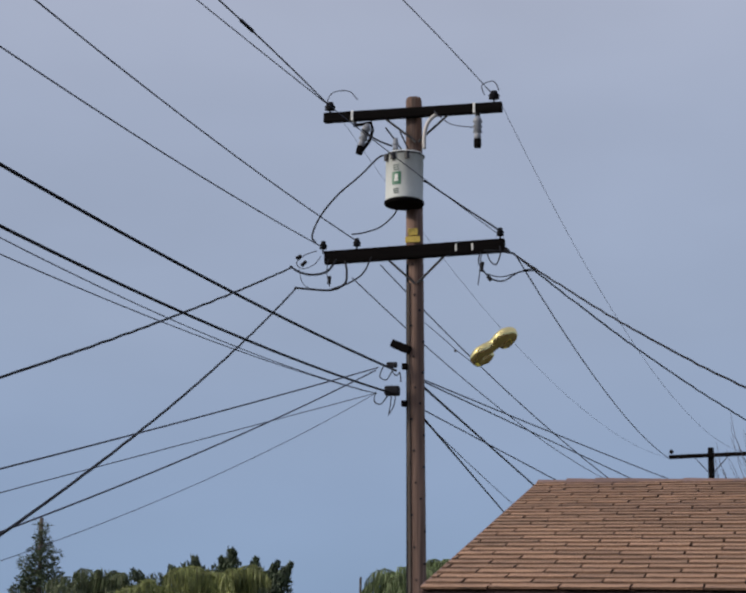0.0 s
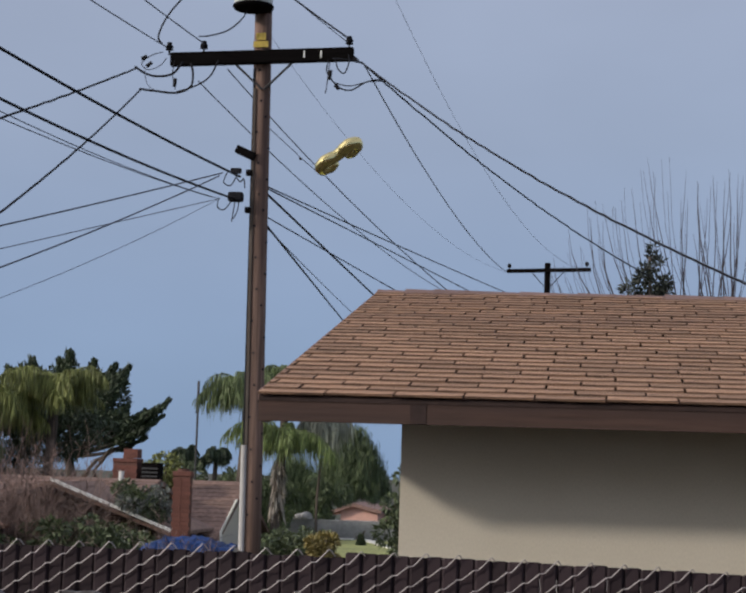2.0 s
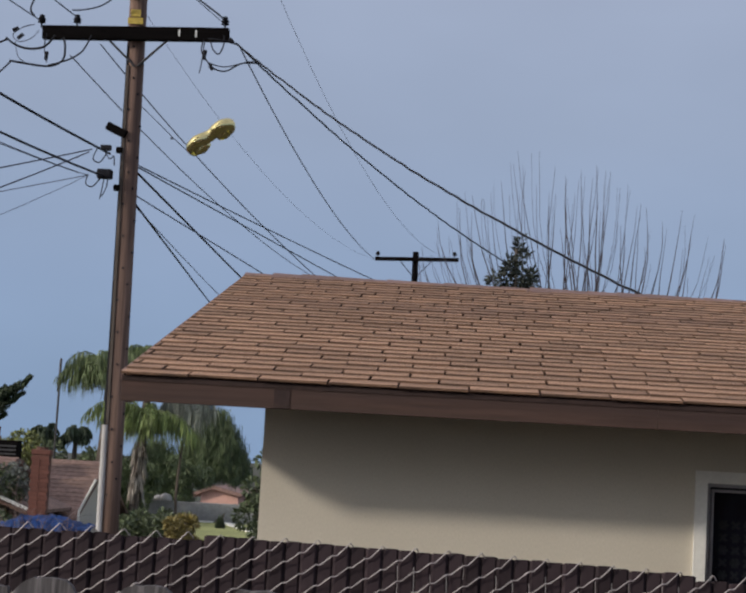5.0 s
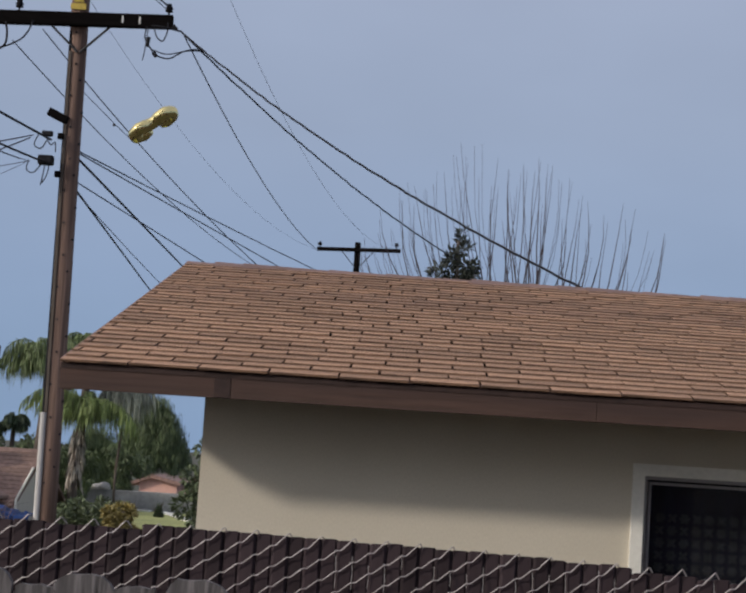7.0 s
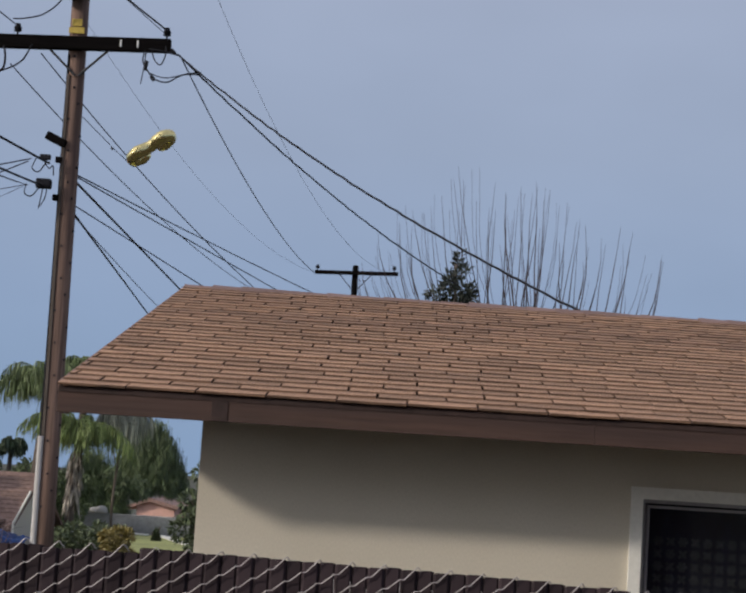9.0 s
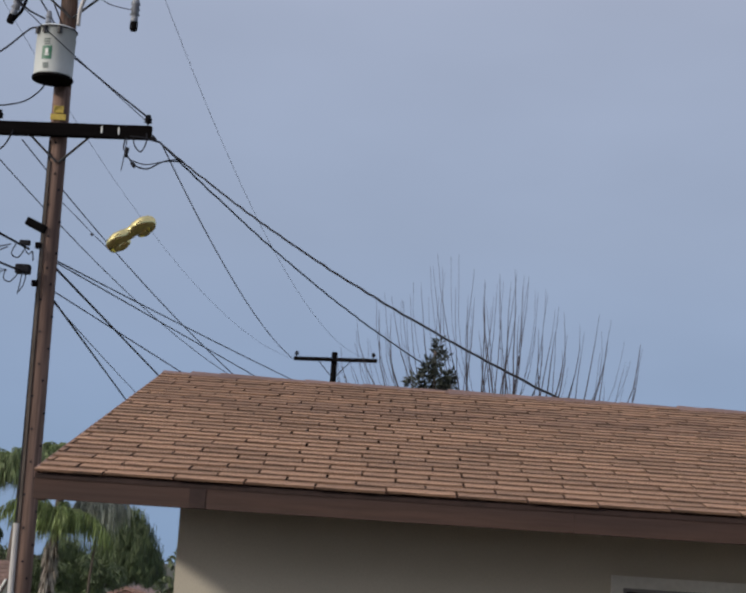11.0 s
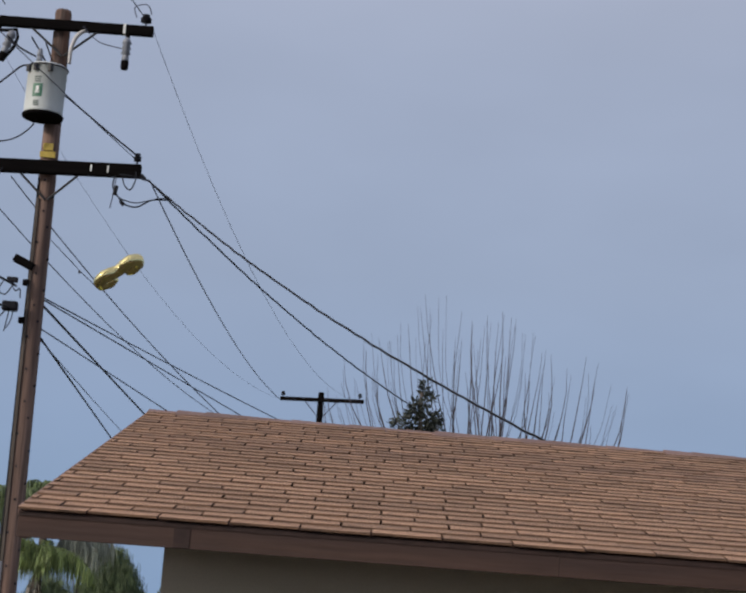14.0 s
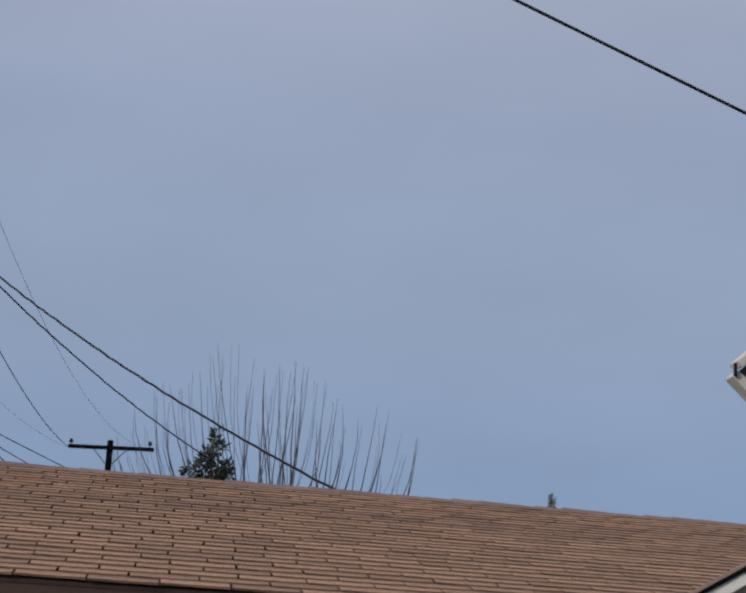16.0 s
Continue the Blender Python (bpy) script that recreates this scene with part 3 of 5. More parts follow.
def build_pole():
    px, py = POLE
    pole = tagged(empty("utility_pole", (px, py, -0.5)), "tall brown wooden utility pole with two crossarms", "utility pole")

    def lean(bm):
        """The shaft leans a little to one side as it rises."""
        for v in bm.verts:
            v.co.x += 0.063 - 0.0148 * v.co.z
        return bm

    bm = bmesh.new()
    rings = [(0.150, -0.8), (0.142, 2.0), (0.136, 5.0), (0.132, 8.0), (0.130, 8.45)]
    lathe(bm, (px, py, 0), rings, 18)
    part("shaft", lean(bm), M_POLE, pole, "weathered brown timber shaft", True)
    part("shaft_top", lean(lathe(bmesh.new(), (px, py, 0), [(0.130, 8.45), (0.127, 9.5), (0.125, 10.21), (0.110, 10.26)], 18)), M_POLE_TOP, pole, "blackened timber pole top", True)
    top = crossarm(pole, px - 1.47, 9.965, px + 1.325, 9.965, py - 0.19, 0.15, 0.11)
    low = crossarm(pole, px - 1.41, 7.72, px + 1.36, 7.795, py - 0.20, 0.20, 0.12)
    # braces
    for za, zb, half in ((9.90, 9.54, 0.50), (7.68, 7.32, 0.45)):
        for s in (-1, 1):
            part("brace", rod([(px + s * half, py - 0.2, za), (px + s * 0.08, py - 0.15, zb + 0.02), (px + s * 0.02, py - 0.15, zb - 0.04)], 0.018, 6), M_STEEL, pole)
    # pins and insulators
    for x, z in ((-1.38, 10.05), (1.20, 10.06)):
        insulator(top, px + x, py - 0.19, z, 0.17, 0.085)
    for x, z in ((-1.44, 7.82), (-0.91, 7.84), (1.29, 7.90)):
        insulator(low, px + x, py - 0.20, z, 0.17, 0.06)
    # white straps on the arms
    for x, z, h in ((-1.01, 9.965, 0.16), (0.90, 9.965, 0.16)):
        part("strap", boxed((px + x - 0.018, py - 0.252, z - h / 2), (px + x + 0.018, py - 0.128, z + h / 2), 0.004), M_WHITE, top, "white strap")
    for x in (0.63, 0.88):
        part("strap", boxed((px + x - 0.012, py - 0.268, 7.73), (px + x + 0.012, py - 0.132, 7.835), 0.003), M_WHITE, low, "white strap")
    # fused cutouts under the top arm
    for x, tilt in ((-0.86, 16), (0.96, 0)):
        m_ = Matrix.Rotation(radians(tilt), 4, "Y")
        bm = bmesh.new()
        lathe(bm, (px + x, py - 0.27, 9.42), [(0.02, 0.0), (0.055, 0.02), (0.055, 0.10), (0.035, 0.12), (0.075, 0.14), (0.05, 0.20), (0.075, 0.22), (0.05, 0.28), (0.075, 0.30), (0.055, 0.36), (0.02, 0.40)], 12, m_)
        cut = part("cutout", bm, M_PORCELAIN, top, "grey porcelain fused cutout", True)
        part("cutout_cap", lathe(bmesh.new(), (px + x, py - 0.27, 9.42), [(0.05, -0.10), (0.06, -0.06), (0.058, 0.03)], 12, m_), M_ARM, cut)
        if tilt:
            part("cutout_bracket", rod([(px + x - 0.10, py - 0.2, 9.89), (px + x - 0.11, py - 0.25, 9.80), (px + x + 0.02, py - 0.27, 9.80), (px + x + 0.16, py - 0.27, 9.82), (px + x + 0.19, py - 0.27, 9.70), (px + x + 0.14, py - 0.28, 9.52), (px + x + 0.02, py - 0.28, 9.36)], 0.026, 6), M_ARM, cut)
        else:
            part("cutout_bracket", rod([(px + x, py - 0.2, 9.90), (px + x, py - 0.26, 9.80)], 0.035, 6), M_ARM, cut)
    # transformer
    tx, ty, r = px - 0.145, py - 0.36, 0.285
    bm = bmesh.new()
    lathe(bm, (tx, ty, 8.50), [(r * 0.98, 0), (r, 0.03), (r * 1.0, 0.69), (r * 1.04, 0.695), (r * 1.04, 0.72), (r * 0.97, 0.74), (r * 0.5, 0.77), (0.04, 0.78)], 28)
    tank = part("transformer_tank", bm, M_TANK, pole, "pale grey transformer tank", True)
    part("tank_rim", lathe(bmesh.new(), (tx, ty, 8.445), [(r * 1.02, 0), (r * 1.07, 0.02), (r * 1.07, 0.045), (r * 1.0, 0.058)], 28), M_ARM, tank)
    part("lid_band", lathe(bmesh.new(), (tx, ty, 9.195), [(r * 1.06, 0), (r * 1.08, 0.012), (r * 1.06, 0.024)], 28), M_STEEL, tank)
    for x, y_ in ((-0.24, -0.18), (-0.12, -0.27), (0.10, -0.28)):
        part("bushing", rod([(tx + x, ty + y_, 9.10), (tx + x, ty + y_ - 0.02, 9.20)], 0.038, 8), M_STEEL, tank)
    part("bushing_post", lathe(bmesh.new(), (tx - 0.14, ty - 0.02, 9.25), [(0.05, 0), (0.035, 0.06), (0.05, 0.08), (0.035, 0.14), (0.05, 0.16), (0.03, 0.26)], 10), M_PORCELAIN, tank)
    # sticker and marks on the tank's face, bent round it
    def patch(x0, x1, z0, z1, mat, off, name):
        bm = bmesh.new()
        cols = []
        for i in range(7):
            x = x0 + (x1 - x0) * i / 6
            y_ = ty - math.sqrt((r + off) ** 2 - x * x)
            cols.append((bm.verts.new((tx + x, y_, z0)), bm.verts.new((tx + x, y_, z1))))
        for a, c in zip(cols, cols[1:]):
            bm.faces.new((a[0], c[0], c[1], a[1]))
        part(name, bm, mat, tank)
    patch(-0.135, 0.01, 8.70, 8.90, M_GREEN, 0.004, "sticker")
    patch(-0.085, -0.04, 8.78, 8.86, M_WHITE, 0.008, "sticker_emblem")
    patch(-0.098, -0.027, 8.755, 8.775, M_WHITE, 0.008, "sticker_emblem")
    for z, x0, x1 in ((8.99, -0.12, -0.02), (8.955, -0.12, -0.03), (8.92, -0.11, -0.02), (8.62, -0.11, -0.02), (8.59, -0.11, -0.02), (8.56, -0.10, -0.02), (9.08, -0.07, -0.04)):
        patch(x0, x1, z, z + 0.022, M_INK, 0.004, "mark")
    part("hanger_strap", lathe(bmesh.new(), (px - 0.072, py, 9.15), [(0.14, 0), (0.145, 0.01), (0.145, 0.05), (0.14, 0.06)], 16), M_STEEL, pole)
    # yellow tags
    for z0, z1, w in ((8.03, 8.14, 0.075), (7.92, 8.015, 0.115)):
        part("warning_tag", lean(boxed((px - w, py - 0.155, z0), (px + w, py - 0.135, z1), 0.006)), M_YELLOW, pole, "yellow warning tag")
    # conduit riser with its dark cable above
    part("conduit", lean(rod([(px - 0.120, py - 0.135, -0.6), (px - 0.108, py - 0.135, 2.0)], 0.044, 10)), M_CONDUIT, pole, "grey plastic conduit riser")
    part("riser_cable", lean(rod([(px - 0.118, py - 0.12, 2.0), (px - 0.106, py - 0.115, 5.0), (px - 0.096, py - 0.11, 7.6)], 0.018, 6)), M_BLACK, pole)
    part("riser_moulding", lean(boxed((px - 0.100, py - 0.150, 2.0), (px - 0.055, py - 0.095, 7.3), 0.008)), M_BARK, pole, "dark timber riser moulding")
    # spare socket arm, hooks and step bolts
    part("socket_arm", boxed((-0.30, -0.06, -0.06), (0.02, 0.06, 0.06), 0.02, Matrix.Translation((px - 0.09, py - 0.14, 6.26)) @ Matrix.Rotation(radians(24), 4, "Y")), M_ARM, pole)
    for z in (6.02, 5.46):
        part("hook", boxed((px - 0.20, py - 0.19, z - 0.045), (px - 0.11, py - 0.1, z + 0.045), 0.015), M_ARM, pole)
    me = bpy.data.meshes.new("step_bolt")
    bm = rod([(0, 0.02, 0), (0, -0.022, 0)], 0.018, 6)
    bm.to_mesh(me)
    bm.free()
    me.materials.append(M_BLACK)
    for i in range(30):
        z = 1.0 + i * 0.235
        a = radians((-14, 38, 8, 62, -2, 70)[i % 6])
        ob = new("bolt", me)
        ob.parent = pole
        ob.location = (0.132 * math.sin(a) + 0.063 - 0.0148 * z, -0.128 * math.cos(a), z + 0.5)
        ob.rotation_euler = (0, 0, a)
    return pole


PYLON = build_pole()


def build_far_pole():
    x, y = -1.77, 51.0
    pole = tagged(empty("utility_pole", (x, y, -2.0)), "distant dark utility pole with one crossarm", "utility pole")
    bm = lathe(bmesh.new(), (x, y, 0), [(0.15, -2.2), (0.115, 4), (0.092, 8.20), (0.08, 8.24)], 12)
    part("shaft", bm, M_ARM, pole, "", True)
    arm = crossarm(pole, x - 1.24, 7.95, x + 1.33, 8.03, y - 0.18, 0.115, 0.11)
    for dx, z in ((-1.16, 8.02), (1.20, 8.11)):
        insulator(arm, x + dx, y - 0.18, z, 0.16, 0.07)
    for s in (-1, 1):
        part("brace", rod([(x + s * 0.5, y - 0.18, 7.95), (x + s * 0.1, y - 0.15, 7.5)], 0.015, 5), M_GREYWIRE, pole)


build_far_pole()


# ---- wires ----
def wire(name, a, b_, sag, r):
    """One wire, hung between two ends."""
    look_ = {"primary_wire": "thin grey primary wire off the top crossarm", "secondary_wire": "grey secondary wire off the lower crossarm",
             "telephone_cable": "thick black telephone cable clamped to the pole", "telephone_wire": "thin grey telephone wire off the pole",
             "telephone_drop": "thin grey telephone drop wire", "service_drop": "dark twisted service drop cable"}[name]
    pts = hang(a, b_, sag)
    bm = bmesh.new()
    if name == "service_drop":
        base = hang(a, b_, sag, 120)
        tube(bm, [p + Vector((0.4, 0.2, 1.0)) * (0.009 * noise.noise((i * 0.35, a[0], 3.0)) + 0.002 * math.sin(i * 1.3)) for i, p in enumerate(base)], r, 6)
    else:
        tube(bm, pts, r, 6)
    return tagged(part(name, bm, M_BLACK if r > 0.01 else M_GREYWIRE, None, "", True), look_, "cable", "wires on the pole")


spliced = wire("primary_wire", (-6.52, 23.90, 10.199), (-6.06, 15.26, 9.010), -0.036, 0.011)
part("splice_sleeve", rod([(-6.269, 19.180, 9.585), (-6.239, 18.617, 9.506)], 0.024, 8), M_BLACK, spliced, "thick black splice sleeve")
wire("primary_wire", (-3.94, 23.90, 10.211), (-3.95, 15.26, 8.754), -0.036, 0.007)
wire("primary_wire", (-3.86, 24.10, 10.167), (-0.78, 51.00, 8.091), 1.180, 0.0040)
wire("primary_wire", (-6.53, 24.10, 10.274), (-2.98, 51.00, 7.930), 1.095, 0.0032)
wire("secondary_wire", (-6.62, 23.90, 7.946), (-7.40, 10.54, 7.495), 0.115, 0.009)
wire("secondary_wire", (-6.05, 23.90, 8.002), (-7.10, 10.54, 8.089), 0.139, 0.009)
wire("secondary_wire", (-3.85, 23.90, 7.999), (-5.61, 10.54, 7.826), 0.073, 0.006)
wire("telephone_cable", (-5.38, 23.80, 5.952), (-7.04, 9.22, 6.151), 0.149, 0.018)
wire("telephone_cable", (-5.41, 23.80, 5.604), (-6.98, 9.22, 5.554), 0.199, 0.017)
wire("telephone_wire", (-5.67, 23.80, 5.613), (-6.87, 9.22, 5.455), 0.250, 0.0063)
wire("telephone_wire", (-5.81, 23.80, 5.645), (-6.81, 9.22, 5.151), 0.165, 0.0066)
wire("service_drop", (-6.97, 23.60, 7.547), (-7.16, 10.64, 3.095), 0.109, 0.014)
wire("service_drop", (-6.90, 23.60, 7.218), (-5.54, 7.94, 1.259), 0.292, 0.014)
wire("telephone_drop", (-5.65, 23.80, 6.006), (-8.02, 11.92, 2.634), 0.036, 0.0095)
wire("telephone_drop", (-5.69, 23.80, 5.964), (-7.95, 11.92, 1.923), 0.146, 0.0095)
wire("telephone_drop", (-5.68, 23.80, 5.620), (-7.99, 11.92, 2.416), 0.000, 0.0056)
wire("telephone_drop", (-5.72, 23.80, 5.599), (-8.35, 14.62, 2.196), 0.199, 0.0040)
wire("service_drop", (-3.63, 23.80, 7.680), (1.58, 15.00, 3.276), 0.210, 0.013)
wire("service_drop", (-3.61, 23.80, 7.670), (0.84, 32.00, 5.550), 0.220, 0.013)
wire("secondary_wire", (-3.60, 24.00, 7.675), (-2.86, 48.00, 7.582), 0.380, 0.01)
wire("secondary_wire", (-6.15, 24.10, 7.465), (-4.24, 46.00, 6.656), 0.311, 0.0088)
wire("secondary_wire", (-5.71, 24.10, 7.653), (-2.75, 30.00, 4.920), 0.144, 0.0088)
wire("telephone_cable", (-4.99, 24.00, 5.714), (-5.39, 40.00, 5.789), 0.000, 0.018)
wire("telephone_cable", (-4.99, 24.00, 5.250), (-7.07, 46.00, 5.642), 0.000, 0.016)
wire("telephone_wire", (-4.99, 24.00, 5.378), (-3.62, 30.00, 4.887), 0.000, 0.01)
wire("telephone_wire", (-4.99, 24.00, 5.221), (-6.57, 44.00, 5.781), 0.020, 0.008)
wire("telephone_wire", (-5.00, 24.00, 5.837), (-2.23, 40.00, 6.027), 0.020, 0.011)
wire("telephone_wire", (-5.00, 24.00, 5.808), (-2.96, 38.00, 5.818), 0.000, 0.011)

slack = tagged(part("telephone_wire", rod([(-5.04, 24.2, 6.755), (-4.684, 24.2, 6.440), (-4.56, 24.2, 6.322), (-4.32, 24.2, 6.127)], 0.006, 6), M_GREYWIRE, None, "", True), "short slack grey wire with a small clamp", "cable", "wires on the pole")
part("clamp", lathe(bmesh.new(), (-4.555, 24.19, 6.30), [(0.008, -0.022), (0.020, -0.012), (0.024, 0.006), (0.010, 0.022)], 8), M_STEEL, slack)


# ---- jumpers and loops round the crossarms ----
def loop(name, pts, r, mat=None, label=""):
    """A bent wire through a few places, smoothed."""
    p = [Vector(v) for v in pts]
    q = [p[0]] + p + [p[-1]]
    out = []
    for i in range(1, len(q) - 2):
        for k in range(8):
            t = k / 8
            a, b_, c, d = q[i - 1], q[i], q[i + 1], q[i + 2]
            out.append(0.5 * ((2 * b_) + (c - a) * t + (2 * a - 5 * b_ + 4 * c - d) * t * t + (3 * b_ - a - 3 * c + d) * t ** 3))
    out.append(p[-1])
    return part(name, rod(out, r, 6), mat or M_BLACK, PYLON, label, True)


Y0 = 23.66
loop("jumper", [(-5.50, Y0 - 0.05, 9.20), (-5.64, Y0, 9.24), (-5.95, Y0, 8.95), (-6.30, Y0, 8.66), (-6.56, Y0, 8.34), (-6.68, Y0, 8.05), (-6.62, Y0, 7.93)], 0.014)
loop("jumper", [(-5.33, Y0, 8.50), (-5.40, Y0, 8.32), (-5.62, Y0, 8.13), (-5.90, Y0, 8.05), (-6.06, Y0, 8.04)], 0.012)
loop("jumper", [(-5.55, Y0, 9.70), (-5.30, Y0, 9.33), (-5.10, Y0, 8.95), (-4.80, Y0, 8.72), (-4.30, Y0, 8.35), (-3.85, Y0, 8.03), (-3.80, Y0 + 0.1, 7.98)], 0.013)
loop("jumper", [(-5.92, Y0, 9.70), (-5.70, Y0, 9.52), (-5.45, Y0, 9.40)], 0.014)
loop("jumper", [(-5.33, Y0, 9.63), (-5.20, Y0, 9.35), (-5.06, Y0, 9.08), (-5.10, Y0, 8.8), (-5.28, Y0, 8.50)], 0.012)
loop("jumper", [(-6.50, Y0, 10.15), (-6.40, Y0, 10.32), (-6.15, Y0, 10.33), (-6.00, Y0, 10.18)], 0.008, M_GREYWIRE)
loop("jumper", [(-4.02, Y0, 10.12), (-4.06, Y0, 10.28), (-3.88, Y0, 10.33), (-3.80, Y0, 10.18)], 0.008, M_GREYWIRE)
loop("jumper", [(-4.80, Y0, 9.92), (-4.55, Y0, 9.70), (-4.20, Y0, 9.62)], 0.007, M_GREYWIRE)
loop("riser_loop", [(-4.70, Y0 + 0.15, 9.97), (-4.88, Y0 + 0.1, 9.82), (-4.96, Y0 + 0.1, 9.62), (-4.97, Y0 + 0.1, 9.36)], 0.03, M_CONDUIT, "grey bent conduit")
# left end of the lower arm
loop("service_loop", [(-7.00, 23.6, 7.57), (-6.85, 23.6, 7.47), (-6.65, 23.6, 7.42), (-6.42, 23.6, 7.46), (-6.30, 23.7, 7.66)], 0.017)
loop("service_loop", [(-6.92, 23.6, 7.23), (-6.70, 23.6, 7.20), (-6.35, 23.6, 7.17), (-6.14, 23.6, 7.26), (-6.11, 23.6, 7.45), (-6.17, 23.7, 7.63)], 0.016)
loop("service_loop", [(-6.35, 23.6, 7.18), (-6.05, 23.6, 7.28), (-5.85, 23.6, 7.42), (-5.76, 23.7, 7.68)], 0.012)
loop("service_loop", [(-6.40, 23.6, 7.66), (-6.42, 23.6, 7.44), (-6.37, 23.6, 7.22)], 0.008)
loop("tie_wire", [(-6.60, 23.65, 7.80), (-6.75, 23.6, 7.74), (-6.90, 23.6, 7.62), (-6.80, 23.6, 7.52), (-6.62, 23.6, 7.58), (-6.52, 23.6, 7.70)], 0.007, M_GREYWIRE)
loop("tie_wire", [(-6.86, 23.6, 7.52), (-6.80, 23.6, 7.30), (-6.70, 23.6, 7.22)], 0.006, M_GREYWIRE)
for a, b_ in (((-6.82, 23.58, 7.56), (-6.74, 23.58, 7.63)), ((-6.90, 23.58, 7.68), (-6.82, 23.58, 7.72)), ((-6.38, 23.58, 7.26), (-6.37, 23.58, 7.38))):
    part("connector", rod([a, b_], 0.028, 8), M_BLACK, PYLON)
# right end of the lower arm
loop("service_loop", [(-4.08, 23.6, 7.66), (-4.10, 23.6, 7.50), (-4.02, 23.6, 7.36), (-3.90, 23.6, 7.24), (-3.72, 23.6, 7.21), (-3.50, 23.6, 7.33), (-3.25, 23.75, 7.38)], 0.011)
loop("service_loop", [(-3.98, 23.6, 7.66), (-3.93, 23.6, 7.52), (-3.84, 23.6, 7.46), (-3.78, 23.6, 7.60), (-3.80, 23.7, 7.76)], 0.010)
loop("service_loop", [(-4.02, 23.6, 7.68), (-3.80, 23.6, 7.66), (-3.60, 23.7, 7.64)], 0.013)
loop("service_loop", [(-4.00, 23.6, 7.33), (-3.75, 23.6, 7.27), (-3.40, 23.6, 7.36), (-3.27, 23.75, 7.40)], 0.008)
loop("tie_wire", [(-4.06, 23.6, 7.64), (-4.09, 23.6, 7.30), (-4.11, 23.6, 7.16)], 0.008)
for a, b_ in (((-4.06, 23.58, 7.36), (-4.04, 23.58, 7.50)), ((-3.96, 23.58, 7.28), (-3.91, 23.58, 7.22)), ((-3.72, 23.7, 7.72), (-3.66, 23.7, 7.66))):
    part("connector", rod([a, b_], 0.03, 8), M_BLACK, PYLON)
# telephone terminal and its loops
part("terminal_box", boxed((-5.52, 23.62, 5.56), (-5.30, 23.78, 5.70), 0.03), M_BLACK, PYLON, "black telephone terminal box")
part("clamp", boxed((-5.50, 23.66, 5.98), (-5.34, 23.74, 6.06), 0.02), M_BLACK, PYLON)
for pts in ([(-5.55, 23.7, 6.0), (-5.60, 23.7, 5.85), (-5.50, 23.7, 5.80), (-5.42, 23.7, 5.92)],
            [(-5.45, 23.7, 5.99), (-5.36, 23.7, 5.86), (-5.30, 23.7, 5.90), (-5.28, 23.7, 5.76)],
            [(-5.66, 23.7, 5.62), (-5.68, 23.7, 5.48), (-5.58, 23.7, 5.44), (-5.48, 23.7, 5.56)],
            [(-5.42, 23.7, 5.56), (-5.44, 23.7, 5.40), (-5.46, 23.7, 5.26)],
            [(-5.36, 23.7, 5.56), (-5.38, 23.7, 5.42), (-5.44, 23.7, 5.30)]):
    loop("drop_loop", pts, 0.009)


# ---- plants ----
def blade(bm, p, d, length, width, side=None):
    """A small leaf: a narrow quad bent once along d."""
    d = d.normalized()
    s = side or d.cross(Vector((random.uniform(-1, 1), random.uniform(-1, 1), random.uniform(-1, 1))))
    if s.length < 1e-4:
        s = d.orthogonal()
    s = s.normalized() * width / 2
    m_ = p + d * (length * 0.5)
    e = p + d * length + Vector((0, 0, -0.12 * length))
    v = [bm.verts.new(q) for q in (p - s * 0.4, p + s * 0.4, m_ + s, m_ - s, e)]
    bm.faces.new((v[0], v[1], v[2], v[3]))
    bm.faces.new((v[3], v[2], v[4]))


def ball_point():
    while True:
        v = Vector((random.uniform(-1, 1), random.uniform(-1, 1), random.uniform(-1, 1)))
        if 0.05 < v.length < 1:
            return v


def clumped_crown(bm, lobes, n, length, width, droop=0.0, up=0.0):
    """Leaves round many small lobes (x, y, z, radius), thick at each lobe's skin."""
    total = sum(r * r for *_, r in lobes)
    for x, y, z, r in lobes:
        for _ in range(int(n * r * r / total)):
            v = ball_point()
            v = v.normalized() * (v.length ** 0.4)
            p = Vector((x, y, z)) + Vector((v.x * r, v.y * r, v.z * r * 0.85))
            d = v + ball_point() * 0.7 + Vector((0, 0, up - droop))
            blade(bm, p, d, length * random.uniform(0.6, 1.3), width * random.uniform(0.7, 1.2))


def weeping_crown(bm, cx, cy, top, rx, rz, strands, leaves, length, width, floor=0.85):
    """Hanging strands of leaves from a rounded head."""
    for _ in range(strands):
        a, q = random.uniform(0, 2 * math.pi), math.sqrt(random.random())
        x, y = cx + math.cos(a) * q * rx, cy + math.sin(a) * q * rx
        z0 = top - rz * 0.55 * q * q - random.uniform(0, 0.25) * rz
        drop = rz * random.uniform(0.3, 0.75) * (0.45 + 0.55 * q)
        for i in range(leaves):
            f = i / leaves
            p = Vector((x + random.gauss(0, 0.05) + 0.12 * f * math.cos(a), y + random.gauss(0, 0.05), z0 - drop * f))
            if p.z < floor + 0.3 * noise.noise((x * 3, y * 3, 0)):
                break
            blade(bm, p, Vector((random.gauss(0, 0.16), random.gauss(0, 0.16), -1)), length * random.uniform(0.6, 1.3), width)


